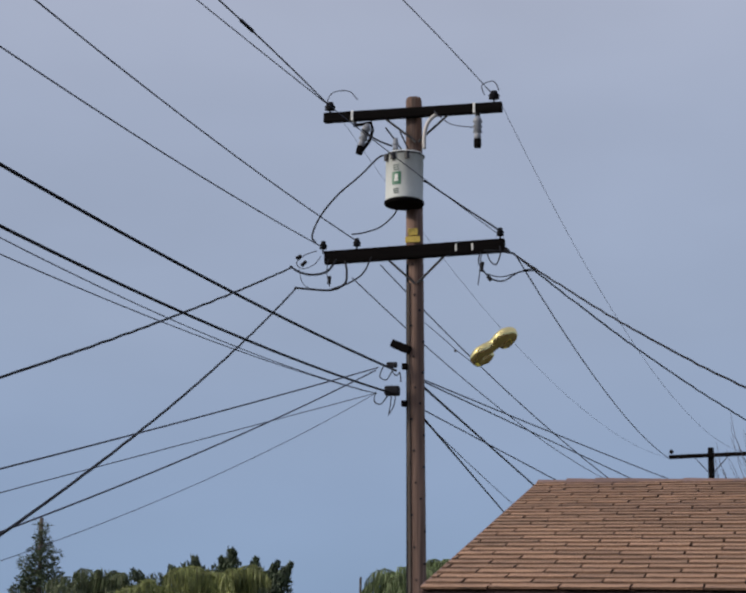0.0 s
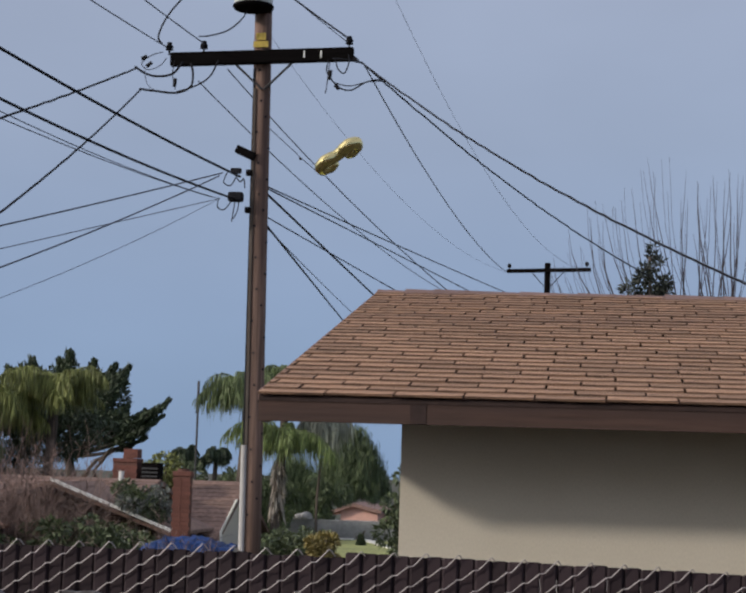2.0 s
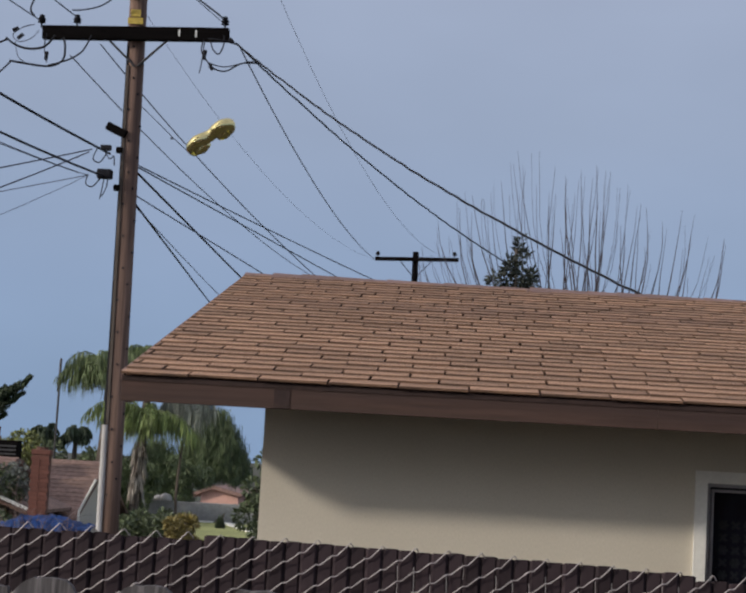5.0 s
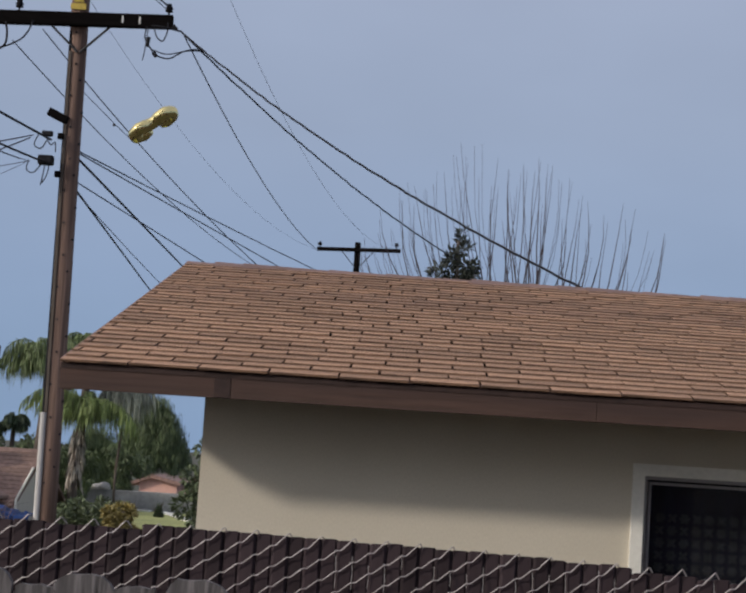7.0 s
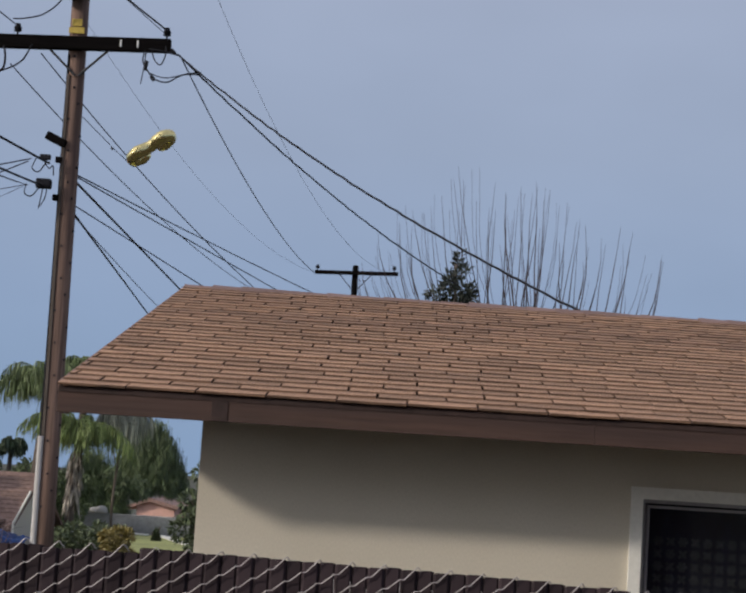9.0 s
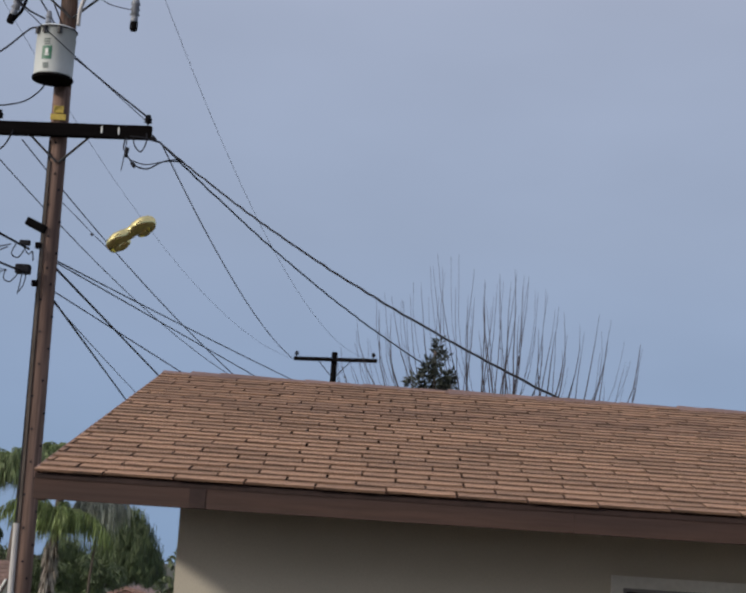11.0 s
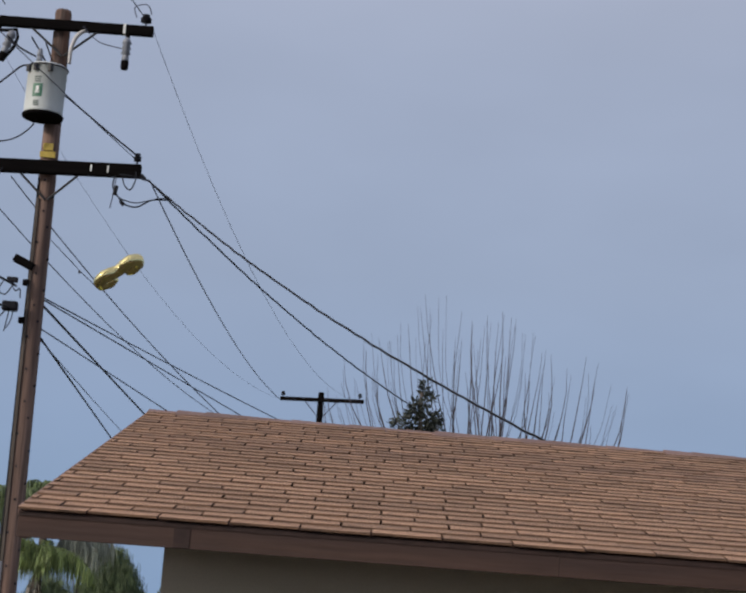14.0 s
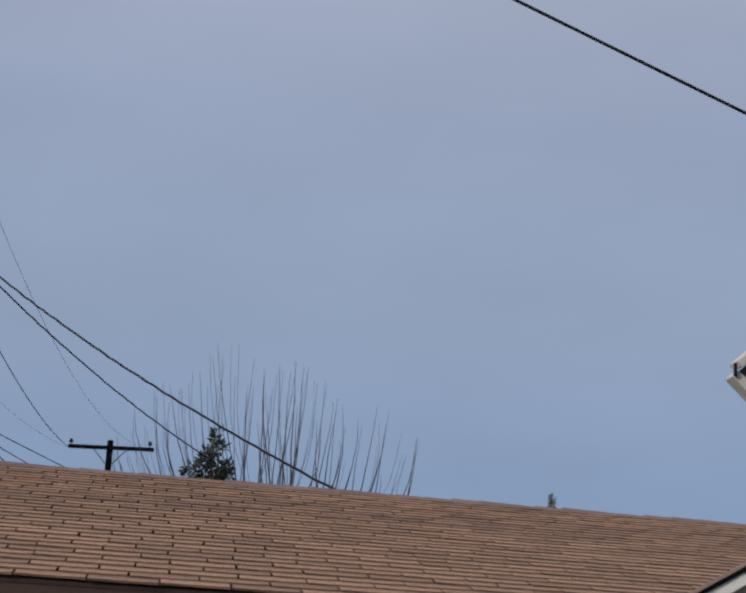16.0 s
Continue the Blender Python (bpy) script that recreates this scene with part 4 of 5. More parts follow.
def frond(bm, base, az, rise, length, leaf, width, stem_bm=None, droop=1.0):
    """A palm frond: an arching stem with limp leaflets that hang in strands."""
    d = Vector((math.cos(az), math.sin(az), 0))
    bend = random.uniform(-0.25, 0.25)
    side = d.cross(Vector((0, 0, 1)))
    pts = []
    for i in range(15):
        f = i / 14
        pts.append(Vector(base) + d * (length * (f - 0.22 * f * f)) + side * (bend * length * f * f) + Vector((0, 0, length * (rise * f - (0.5 + rise * 0.6) * droop * f * f))))
    for i in range(2, 15):
        for s in (-1, 1):
            for _ in range(5):
                p = pts[i - 1].lerp(pts[i], random.random())
                k = leaf * (0.45 + math.sin(math.pi * min(1, i / 15 + 0.1)) * 0.6) * random.uniform(0.5, 1.25)
                out = side * s * random.uniform(0.1, 0.7) + d * random.uniform(0.0, 0.45)
                q = p + (out + Vector((0, 0, random.uniform(-0.3, 0.2)))) * (k * 0.28)
                blade(bm, p, q - p, (q - p).length, width * 0.8)
                blade(bm, q, out * 0.25 + Vector((random.gauss(0, 0.08), random.gauss(0, 0.08), -1)), k * 0.8, width)
    if stem_bm is not None:
        tube(stem_bm, pts, 0.02, 4, 0.006)


def palm(x, y, crown_z, base_z, size, n, mat, label, leaf=0.55, width=0.05, trunk_r=0.16, seed=1, droop=1.0, rise=(-0.35, 1.15), skirt=0):
    random.seed(seed)
    tree = tagged(empty("palm_tree", (x, y, base_z)), label, "palm tree")
    bm = bmesh.new()
    k = 10
    tube(bm, [(x + 0.05 * math.sin(i * 0.9), y, base_z - 0.2 + (crown_z - base_z + 0.25) * i / k) for i in range(k + 1)], trunk_r * 1.15, 10, trunk_r * 0.8)
    part("trunk", bm, M_BARK, tree, "", True)
    leaves, stems = bmesh.new(), bmesh.new()
    for i in range(n):
        frond(leaves, (x, y, crown_z), i * 2.399 + random.uniform(-0.3, 0.3), random.uniform(*rise), size * random.uniform(0.5, 1.25), leaf * random.uniform(0.6, 1.2), width, stems, droop)
    part("crown", leaves, mat, tree)
    part("frond_skeleton", stems, mat, tree)
    if skirt:
        bm = bmesh.new()
        for _ in range(skirt):
            a, z = random.uniform(0, 6.283), crown_z - 0.7 - random.random() ** 1.2 * (crown_z - 1.3)
            p = Vector((x + math.cos(a) * trunk_r, y + math.sin(a) * trunk_r, z))
            blade(bm, p, Vector((math.cos(a) * random.uniform(0.05, 0.4), math.sin(a) * 0.2, -1)), random.uniform(0.15, 0.4), 0.06)
        part("dead_frond_skirt", bm, M_LEAF_STRAW, tree, "pale dead fronds hanging round the trunk")
    return tree


def trunk_and_limbs(tree, x, y, z0, z1, r, limbs, mat=None):
    bm = bmesh.new()
    tube(bm, [(x, y, z0), (x + 0.06, y, z0 + (z1 - z0) * 0.4), (x - 0.05, y, z1)], r, 10, r * 0.55)
    for tx, ty, tz in limbs:
        s = Vector((x, y, z0 + (z1 - z0) * random.uniform(0.35, 0.9)))
        e = Vector((tx, ty, tz))
        m_ = s.lerp(e, 0.5) + Vector((random.uniform(-0.2, 0.2), 0, random.uniform(-0.15, 0.25)))
        tube(bm, [s, m_, e], r * 0.4, 7, r * 0.1)
    part("trunk", bm, mat or M_BARK, tree, "", True)


def leafy_tree(name, x, y, z0, z1, lobes, n, length, width, mat, label, category="tree", r=0.15, droop=0.0, up=0.0, seed=3):
    random.seed(seed)
    tree = tagged(empty(name, (x, y, z0)), label, category)
    trunk_and_limbs(tree, x, y, z0 - 0.1, z1, r, [(a, b_, c) for a, b_, c, _ in lobes][:14])
    bm = bmesh.new()
    clumped_crown(bm, lobes, n, length, width, droop, up)
    part("crown", bm, mat, tree)
    return tree


def spread_lobes(boxes, seed):
    """Lobes strewn in boxes of (x0, x1, y, z0, z1, count, radius)."""
    random.seed(seed)
    out = []
    for x0, x1, y, z0, z1, n, r in boxes:
        for _ in range(n):
            out.append((random.uniform(x0, x1), y + random.uniform(-0.8, 0.8), random.uniform(z0, z1), r * random.uniform(0.6, 1.3)))
    return out


# a dark juniper with pointed sprays on long limbs
def spray(leaf, wood, a, b_, r, n, start=0.30):
    """A limb that bends up to a pointed spray of needles."""
    a, b_ = Vector(a), Vector(b_)
    mid = a.lerp(b_, 0.5) + Vector((0.1 * (b_.x - a.x), random.uniform(-0.3, 0.3), -0.12 * abs(b_.x - a.x)))
    curve = [a.lerp(mid, f).lerp(mid.lerp(b_, f), f) for f in (0, 0.2, 0.4, 0.6, 0.8, 0.95)]
    tube(wood, curve, 0.07, 6, 0.012)
    along = (b_ - mid).normalized()
    for _ in range(n):
        f = start + (1 - start) * random.random() ** 0.8
        p = a.lerp(mid, f).lerp(mid.lerp(b_, f), f)
        k = r * (1.08 - f) ** 0.7 * (1.05 + 0.9 * noise.noise((p.x * 4, p.z * 4, a.x)))
        d = ball_point()
        p = p + Vector((d.x * k, d.y * k * 1.5, d.z * k * 0.8))
        blade(leaf, p, along * 0.9 + Vector((0.15, 0, 0.6)) + ball_point() * 0.55, 0.15 * random.uniform(0.6, 1.2), 0.045)


random.seed(4)
juniper = tagged(empty("juniper_tree", (-16.2, 50.0, -2.1)), "dark green juniper with ragged pointed sprays", "tree")
leaf, wood = bmesh.new(), bmesh.new()
tube(wood, [(-16.2, 50, -2.2), (-16.1, 50, 0.6), (-16.4, 50, 2.0), (-16.3, 50, 3.0)], 0.22, 10, 0.1)
for x, z, r in ((-17.69, 4.86, 0.5), (-16.75, 4.82, 0.42), (-16.47, 5.08, 0.5), (-15.74, 4.84, 0.5), (-15.05, 4.74, 0.45), (-14.60, 4.68, 0.42), (-14.66, 4.28, 0.4), (-15.1, 4.25, 0.5), (-18.6, 4.6, 0.6), (-19.6, 4.4, 0.6), (-20.7, 4.2, 0.6), (-21.8, 3.9, 0.6), (-15.4, 3.7, 0.6), (-17.2, 4.0, 0.7)):
    spray(leaf, wood, (-16.3 + random.uniform(-0.3, 0.3), 50, 2.4 + random.uniform(0, 0.5)), (x, 50 + random.uniform(-0.3, 0.3), z), r * 1.25, 1300)
for x, z, r in ((-13.30, 3.68, 0.30), (-13.68, 3.34, 0.32), (-14.06, 3.32, 0.34), (-13.48, 3.18, 0.28), (-13.76, 2.90, 0.30), (-14.2, 2.75, 0.30), (-14.03, 2.5, 0.18), (-14.55, 3.45, 0.36), (-14.7, 3.0, 0.36), (-15.2, 3.2, 0.5)):
    spray(leaf, wood, (-16.1, 50, 1.85 + random.uniform(-0.1, 0.3)), (x, 50 + random.uniform(-0.3, 0.3), z), r * 1.25, 800, 0.52)
for x0, z0, x1, z1 in ((-15.9, 1.2, -14.9, 2.1), (-15.5, 1.0, -15.35, 1.7), (-15.35, 1.7, -14.6, 2.25)):
    tube(wood, [(x0, 50, z0), ((x0 + x1) / 2 - 0.1, 50, (z0 + z1) / 2 + 0.12), (x1, 50, z1)], 0.08, 6, 0.04)
clumped_crown(leaf, spread_lobes([(-21, -15.3, 50, 2.5, 4.0, 34, 0.5), (-18.2, -14.9, 50, 3.7, 4.4, 24, 0.30), (-15.6, -14.4, 50, 2.85, 3.2, 9, 0.22)], 11), 14000, 0.18, 0.05, 0, 0.5)
part("trunk", wood, M_BARK, juniper, "", True)
part("crown", leaf, M_LEAF_DARK, juniper)

# yellow-green queen palms in front of it
palm(-18.7, 45.0, 3.7, -2.0, 1.6, 13, M_LEAF_DULL, "queen palm with a few long arching grey-green fronds", 0.75, 0.03, seed=2, droop=0.6, rise=(0.3, 1.2))
palm(-16.5, 43.8, 3.45, -2.0, 1.7, 32, M_LEAF_YELLOW, "queen palm with drooping yellow-green fronds", 0.95, 0.030, seed=3, droop=0.8, rise=(-0.1, 0.9))
palm(-15.1, 44.5, 3.85, -2.0, 1.85, 34, M_LEAF_YELLOW, "full queen palm with drooping yellow-green fronds", 0.75, 0.030, seed=5, droop=0.7, rise=(0.0, 0.9))
palm(-18.2, 43.6, 3.2, -2.0, 1.75, 32, M_LEAF_DULL, "queen palm with long limp dull green fronds", 1.2, 0.030, seed=6, droop=0.8, rise=(-0.1, 0.9))
palm(-20.4, 44.2, 3.1, -2.0, 1.4, 30, M_LEAF_DULL, "queen palm with limp dull green fronds", 1.0, 0.03, seed=61)
# dense undergrowth below the palms
lobes = spread_lobes([(-22.5, -16.2, 46.0, 0.7, 3.0, 110, 0.42), (-16.8, -14.4, 46.0, 1.9, 3.3, 50, 0.28), (-14.5, -13.9, 46.0, 2.3, 3.1, 9, 0.2)], 51)
leafy_tree("shrub", -17.0, 46.0, -2.0, 1.2, lobes, 36000, 0.17, 0.035, M_LEAF_DARK, "dense dark undergrowth filling in below the palms", "shrub", 0.1, droop=0.9, seed=52)
lobes = spread_lobes([(-22.5, -16.0, 42.9, 0.5, 2.1, 70, 0.36)], 57)
leafy_tree("shrub", -18.0, 42.9, -2.0, 0.8, lobes, 26000, 0.26, 0.022, M_LEAF_BUSH, "dark shaggy hanging undergrowth before the palm trunks", "shrub", 0.08, droop=2.2, seed=58)
# slim dark conifer far off
lobes = [(-27.5 + random.uniform(-1, 1) * (7.1 - z) * 0.36, 60 + random.uniform(-0.5, 0.5), z, 0.05 + (7.1 - z) * 0.075) for z in [4.0 + 3.0 * (i / 40) for i in range(40)] for _ in range(2)]
leafy_tree("conifer_tree", -27.5, 60, -2.3, 7.1, lobes, 3600, 0.2, 0.05, M_LEAF_DARK, "slim dark conifer with a bare pointed tip", r=0.14, seed=7)

# palms and weeping tree behind the utility pole
palm(-9.2, 42.3, 3.75, -1.9, 1.4, 26, M_LEAF_PALM, "queen palm with a round drooping grey-green crown", 0.8, 0.026, 0.11, seed=9, droop=0.9, rise=(-0.1, 1.15))
palm(-8.1, 41.6, 2.6, -1.9, 1.65, 26, M_LEAF_FRESH, "queen palm with long hanging pale green fronds", 0.72, 0.024, 0.13, seed=10, droop=0.85, rise=(-0.1, 1.0), skirt=200)
palm(-8.6, 44.5, 4.3, -1.9, 0.95, 30, M_LEAF_PALM, "queen palm rising behind its neighbour", 0.6, 0.03, 0.12, seed=12, rise=(0.1, 1.2))
palm(-7.3, 43.0, 3.0, -1.9, 0.9, 22, M_LEAF_PALE, "slender queen palm with thin grey hanging fronds", 0.9, 0.02, 0.035, seed=13, rise=(0.1, 0.9))
random.seed(14)
tree = tagged(empty("willow_tree", (-8.0, 48, -2.1)), "weeping willow with dense hanging green strands", "tree")
trunk_and_limbs(tree, -8.0, 48, -2.3, 1.6, 0.14, [(-8.3, 48, 2.2), (-6.8, 48, 2.2), (-7.3, 47.5, 2.6), (-7.0, 48.6, 2.5), (-8.6, 48, 1.4)])
bm = bmesh.new()
weeping_crown(bm, -7.2, 48, 3.25, 1.15, 3.2, 1300, 34, 0.19, 0.017, 1.05)
weeping_crown(bm, -8.9, 48, 2.3, 1.2, 2.9, 1000, 32, 0.19, 0.017, 0.3)
part("crown", bm, M_LEAF_WILLOW, tree)

lobes = spread_lobes([(-10.2, -8.0, 43.4, 0.2, 1.5, 34, 0.26), (-8.0, -7.0, 45.8, 0.5, 1.5, 10, 0.26)], 53)
leafy_tree("shrub", -8.9, 46.3, -2.0, 0.6, lobes, 12000, 0.13, 0.03, M_LEAF_WILLOW, "dark green thicket below the palms", "shrub", 0.1, droop=1.0, seed=54)
# small far palms and shrubs by the antenna
palm(-15.2, 60, 2.15, -2.2, 1.0, 16, M_LEAF_DARK, "small dark palm far behind the roofs", 0.5, 0.05, 0.1, seed=15)
palm(-14.1, 60, 2.2, -2.2, 0.9, 14, M_LEAF_DARK, "small dark palm far behind the roofs", 0.5, 0.05, 0.1, seed=16)
lobes = spread_lobes([(-17, -12.2, 58, 0.2, 1.5, 30, 0.5)], 17)
leafy_tree("hedge", -14.5, 58, -2.2, 0.5, lobes, 5000, 0.2, 0.07, M_LEAF_BUSH, "dark green hedge behind the roofs", "hedge", 0.1, seed=18)
lobes = spread_lobes([(-11.6, -10.4, 41, 0.9, 1.75, 10, 0.3)], 19)
leafy_tree("shrub", -11.0, 41, -1.9, 0.9, lobes, 2600, 0.13, 0.05, M_LEAF_YELLOW, "olive green shrub between the chimneys", "shrub", 0.06, seed=20)

# shrubs near the fence line
lobes = spread_lobes([(-2.46, -2.12, 20, 0.1, 1.3, 20, 0.12), (-2.34, -2.1, 20, 1.25, 1.66, 8, 0.09)], 21)
leafy_tree("shrub", -2.33, 20, -0.5, 0.8, lobes, 3800, 0.075, 0.03, M_LEAF_BUSH, "dense dark green shrub beside the house", "shrub", 0.05, seed=22)
lobes = spread_lobes([(-5.4, -4.55, 27.2, 0.10, 0.60, 24, 0.17)], 23)
leafy_tree("shrub", -5.1, 27.2, -0.7, 0.3, lobes, 4600, 0.09, 0.035, M_LEAF_BUSH, "low green shrub with white flowers", "shrub", 0.04, seed=24)
lobes = spread_lobes([(-4.50, -4.26, 26.6, 0.15, 0.62, 10, 0.13)], 25)
leafy_tree("shrub", -4.38, 26.6, -0.7, 0.3, lobes, 3000, 0.09, 0.035, M_LEAF_GOLD, "bushy shrub with golden yellow leaves", "shrub", 0.04, seed=26)
lobes = spread_lobes([(-11.2, -10.2, 31, -0.7, 0.65, 26, 0.24), (-10.2, -9.4, 31, -0.7, 0.62, 26, 0.22), (-9.4, -8.8, 31, -0.7, 0.36, 18, 0.2), (-8.8, -8.2, 31, -0.7, 0.12, 14, 0.18)], 28)
leafy_tree("shrub", -10.3, 31, -1.2, 0.3, lobes, 15000, 0.11, 0.045, M_LEAF_BUSH, "dark rambling shrub in front of the roof", "shrub", 0.06, seed=29)
lobes = spread_lobes([(-9.7, -8.9, 33.4, 0.85, 1.15, 10, 0.12), (-9.2, -8.7, 33.4, 0.65, 1.0, 8, 0.12)], 30)
leafy_tree("shrub", -9.3, 33.4, -1.2, 0.6, lobes, 1300, 0.08, 0.04, M_LEAF_GREY, "pale grey flowering shrub by the chimney", "shrub", 0.04, seed=31)


lobes = spread_lobes([(-10.0, -9.4, 33.7, 0.8, 1.2, 12, 0.15), (-9.4, -8.8, 33.7, 0.55, 0.95, 12, 0.14)], 63)
leafy_tree("shrub", -9.3, 33.7, -1.4, 0.6, lobes, 3200, 0.09, 0.04, M_LEAF_BUSH, "dark green shrub beside the brick chimney", "shrub", 0.05, seed=64)
# bare winter thicket in front of the old roof
def thicket(x0, x1, y, z0, z1, n, label, seed, mat, r=0.012):
    random.seed(seed)
    t = tagged(empty("bare_shrub", ((x0 + x1) / 2, y, z0)), label, "shrub")
    bm, fine = bmesh.new(), bmesh.new()
    for _ in range(n):
        p = Vector((random.uniform(x0, x1), y + random.uniform(-0.6, 0.6), z0))
        d = Vector((random.gauss(0, 0.3), random.gauss(0, 0.2), 1)).normalized()
        L = (z1 - z0) * random.uniform(0.5, 1.05)
        pts = [p]
        for k in range(5):
            d = (d + ball_point() * 0.35).normalized()
            pts.append(pts[-1] + d * L / 5)
        tube(bm, pts, r, 4, r * 0.3)
        for q in pts[2:]:
            for _ in range(3):
                e = q + (d + ball_point() * 1.4).normalized() * L * 0.18
                tube(fine, [q, q.lerp(e, 0.5) + ball_point() * 0.03, e], r * 0.5, 3, r * 0.25)
    tagged(part("branchwork", bm, mat, t), kind="stuff")
    tagged(part("twig_growth", fine, mat, t), kind="stuff")


thicket(-14.9, -10.6, 32.3, -1.3, 1.45, 900, "tangled bare reddish-brown shrub before the old roof", 33, M_LEAF_BROWN, 0.013)
thicket(-13.2, -10.0, 31.5, -1.2, 0.95, 480, "brown twiggy shrub under the rake board", 36, M_LEAF_BROWN, 0.011)
thicket(-16.6, -13.9, 42.8, -1.6, 2.15, 260, "greyish-brown bare tangle under the palms", 35, M_LEAF_BROWN, 0.014)
thicket(-7.7, -6.6, 27.2, -0.9, 0.8, 34, "thin bare red-twigged shrub behind the tarp", 34, M_LEAF_BROWN, 0.008)


# tall bare whips of a pollarded tree behind the ridge, and an evergreen before it
def whip_tree():
    random.seed(40)
    y = 42.0
    tree = tagged(empty("pollarded_tree", (2.9, y, -1.9)), "pollarded tree with long bare upright whips", "tree")
    bm = bmesh.new()
    tube(bm, [(2.9, y, -2.1), (2.95, y, 2.0), (2.9, y, 4.4)], 0.24, 10, 0.16)
    heads = [(-1.3, 4.6), (-0.4, 5.1), (0.7, 5.4), (1.5, 5.6), (2.4, 5.7), (3.1, 5.8), (3.7, 5.6), (4.6, 5.3), (5.5, 5.0)]
    for hx, hz in heads:
        tube(bm, [(2.9, y, 4.0), (2.9 + (hx - 2.9) * 0.5, y, 4.2 + (hz - 4.2) * 0.4), (hx, y, hz)], 0.10, 7, 0.05)
    part("trunk", bm, M_BARK, tree, "", True)
    outline = [(-1.6, 6.9), (-1.15, 7.3), (-0.87, 7.9), (-0.44, 8.85), (0.08, 8.45), (0.55, 9.1), (0.89, 9.78), (1.15, 9.55), (1.55, 9.9), (2.2, 8.9), (2.6, 9.4), (3.54, 9.45), (4.04, 8.6), (4.9, 8.15), (5.36, 8.6), (5.74, 7.75), (6.26, 7.75), (6.7, 7.1)]
    for i in range(124):
        x = -1.5 + 8.1 * ((i * 0.618034) % 1.0)
        if x > 4.4 and i % 5 < 2:
            continue
        if 0.4 < (i * 0.618034) % 1.0 < 0.68 or i % 3 or x < 0.2 or x > 4.6:
            k = max(j for j in range(len(outline) - 1) if outline[j][0] <= x)
            (xa, za), (xb, zb) = outline[k], outline[k + 1]
            top = za + (zb - za) * (x - xa) / (xb - xa) - abs(random.gauss(0, 0.75)) * (i % 4 > 0)
            s = Vector((x - (x - 2.6) * (0.44 if x < 2.6 else 0.20) + random.uniform(-0.45, 0.45), y + random.uniform(-0.6, 0.6), 4.7 + 0.9 * math.exp(-((x - 2.6) / 2.5) ** 2)))
            e = Vector((x + random.uniform(-0.12, 0.12), s.y + random.uniform(-0.2, 0.2), max(top, s.z + 0.8)))
            bow = (e.x - s.x) * 0.22 + random.uniform(-0.10, 0.10)
            pts = [s.lerp(e, f) + Vector((bow * math.sin(math.pi * f) + 0.02 * math.sin(9 * f + i), 0, 0)) for f in (0, 0.2, 0.4, 0.6, 0.8, 1.0)]
            whip = part("whip", rod(pts, random.choice((0.010, 0.016, 0.023, 0.031)), 4, 0.004), M_TWIG, tree)


whip_tree()
random.seed(43)
lobes = [(0.93 + random.uniform(-1, 1) * (6.42 - z) * 0.34, 34 + random.uniform(-0.3, 0.3), z, 0.07 + (6.3 - z) * 0.07) for z in [4.2 + 2.15 * i / 22 for i in range(23)] for _ in range(2)]
lobes += [(0.44, 34, 5.60, 0.09), (0.58, 34, 5.5, 0.12), (0.42, 34, 5.48, 0.09), (1.25, 34, 5.75, 0.10), (1.70, 34, 5.20, 0.08), (1.62, 34, 5.22, 0.08)]
leafy_tree("evergreen_tree", 0.93, 34, -1.6, 6.2, lobes, 3000, 0.15, 0.05, M_LEAF_PINE, "small dark evergreen tree behind the roof ridge", r=0.06, up=0.35, seed=41)
lobes = [(11.75, 50, 7.0 + 0.1 * i, 0.07) for i in range(5)] + [(11.75, 50, 6.7, 0.2)]
leafy_tree("palm_tuft", 11.75, 50, -2, 7.3, lobes, 500, 0.14, 0.03, M_LEAF_GREY, "far grey treetop just above the ridge", "tree", 0.1, up=0.8, seed=42)


# ---- houses and walls behind ----
def gable_roof(bm, x0, x1, y0, y1, eave, ridge, t=0.1, over=0.3):
    ym = (y0 + y1) / 2
    prof = [(y0 - over, eave), (ym, ridge), (y1 + over, eave), (y1 + over, eave - t), (ym, ridge - t), (y0 - over, eave - t)]
    a = [bm.verts.new((x0 - over, y, z)) for y, z in prof]
    c = [bm.verts.new((x1 + over, y, z)) for y, z in prof]
    for r in ((0, 1, 4, 5), (1, 2, 3, 4)):
        bm.faces.new([a[i] for i in r])
        bm.faces.new([c[i] for i in r[::-1]])
    for i in range(6):
        bm.faces.new((a[i], c[i], c[(i + 1) % 6], a[(i + 1) % 6]))
    return bm


def gable_body(x0, x1, y0, y1, base, eave, ridge):
    bm = bmesh.new()
    ym = (y0 + y1) / 2
    prof = [(y0, base), (y1, base), (y1, eave), (ym, ridge), (y0, eave)]
    a = [bm.verts.new((x0, y, z)) for y, z in prof]
    c = [bm.verts.new((x1, y, z)) for y, z in prof]
    bm.faces.new(a)
    bm.faces.new(c[::-1])
    for i in range(5):
        bm.faces.new((a[(i + 1) % 5], a[i], c[i], c[(i + 1) % 5]))
    return bm


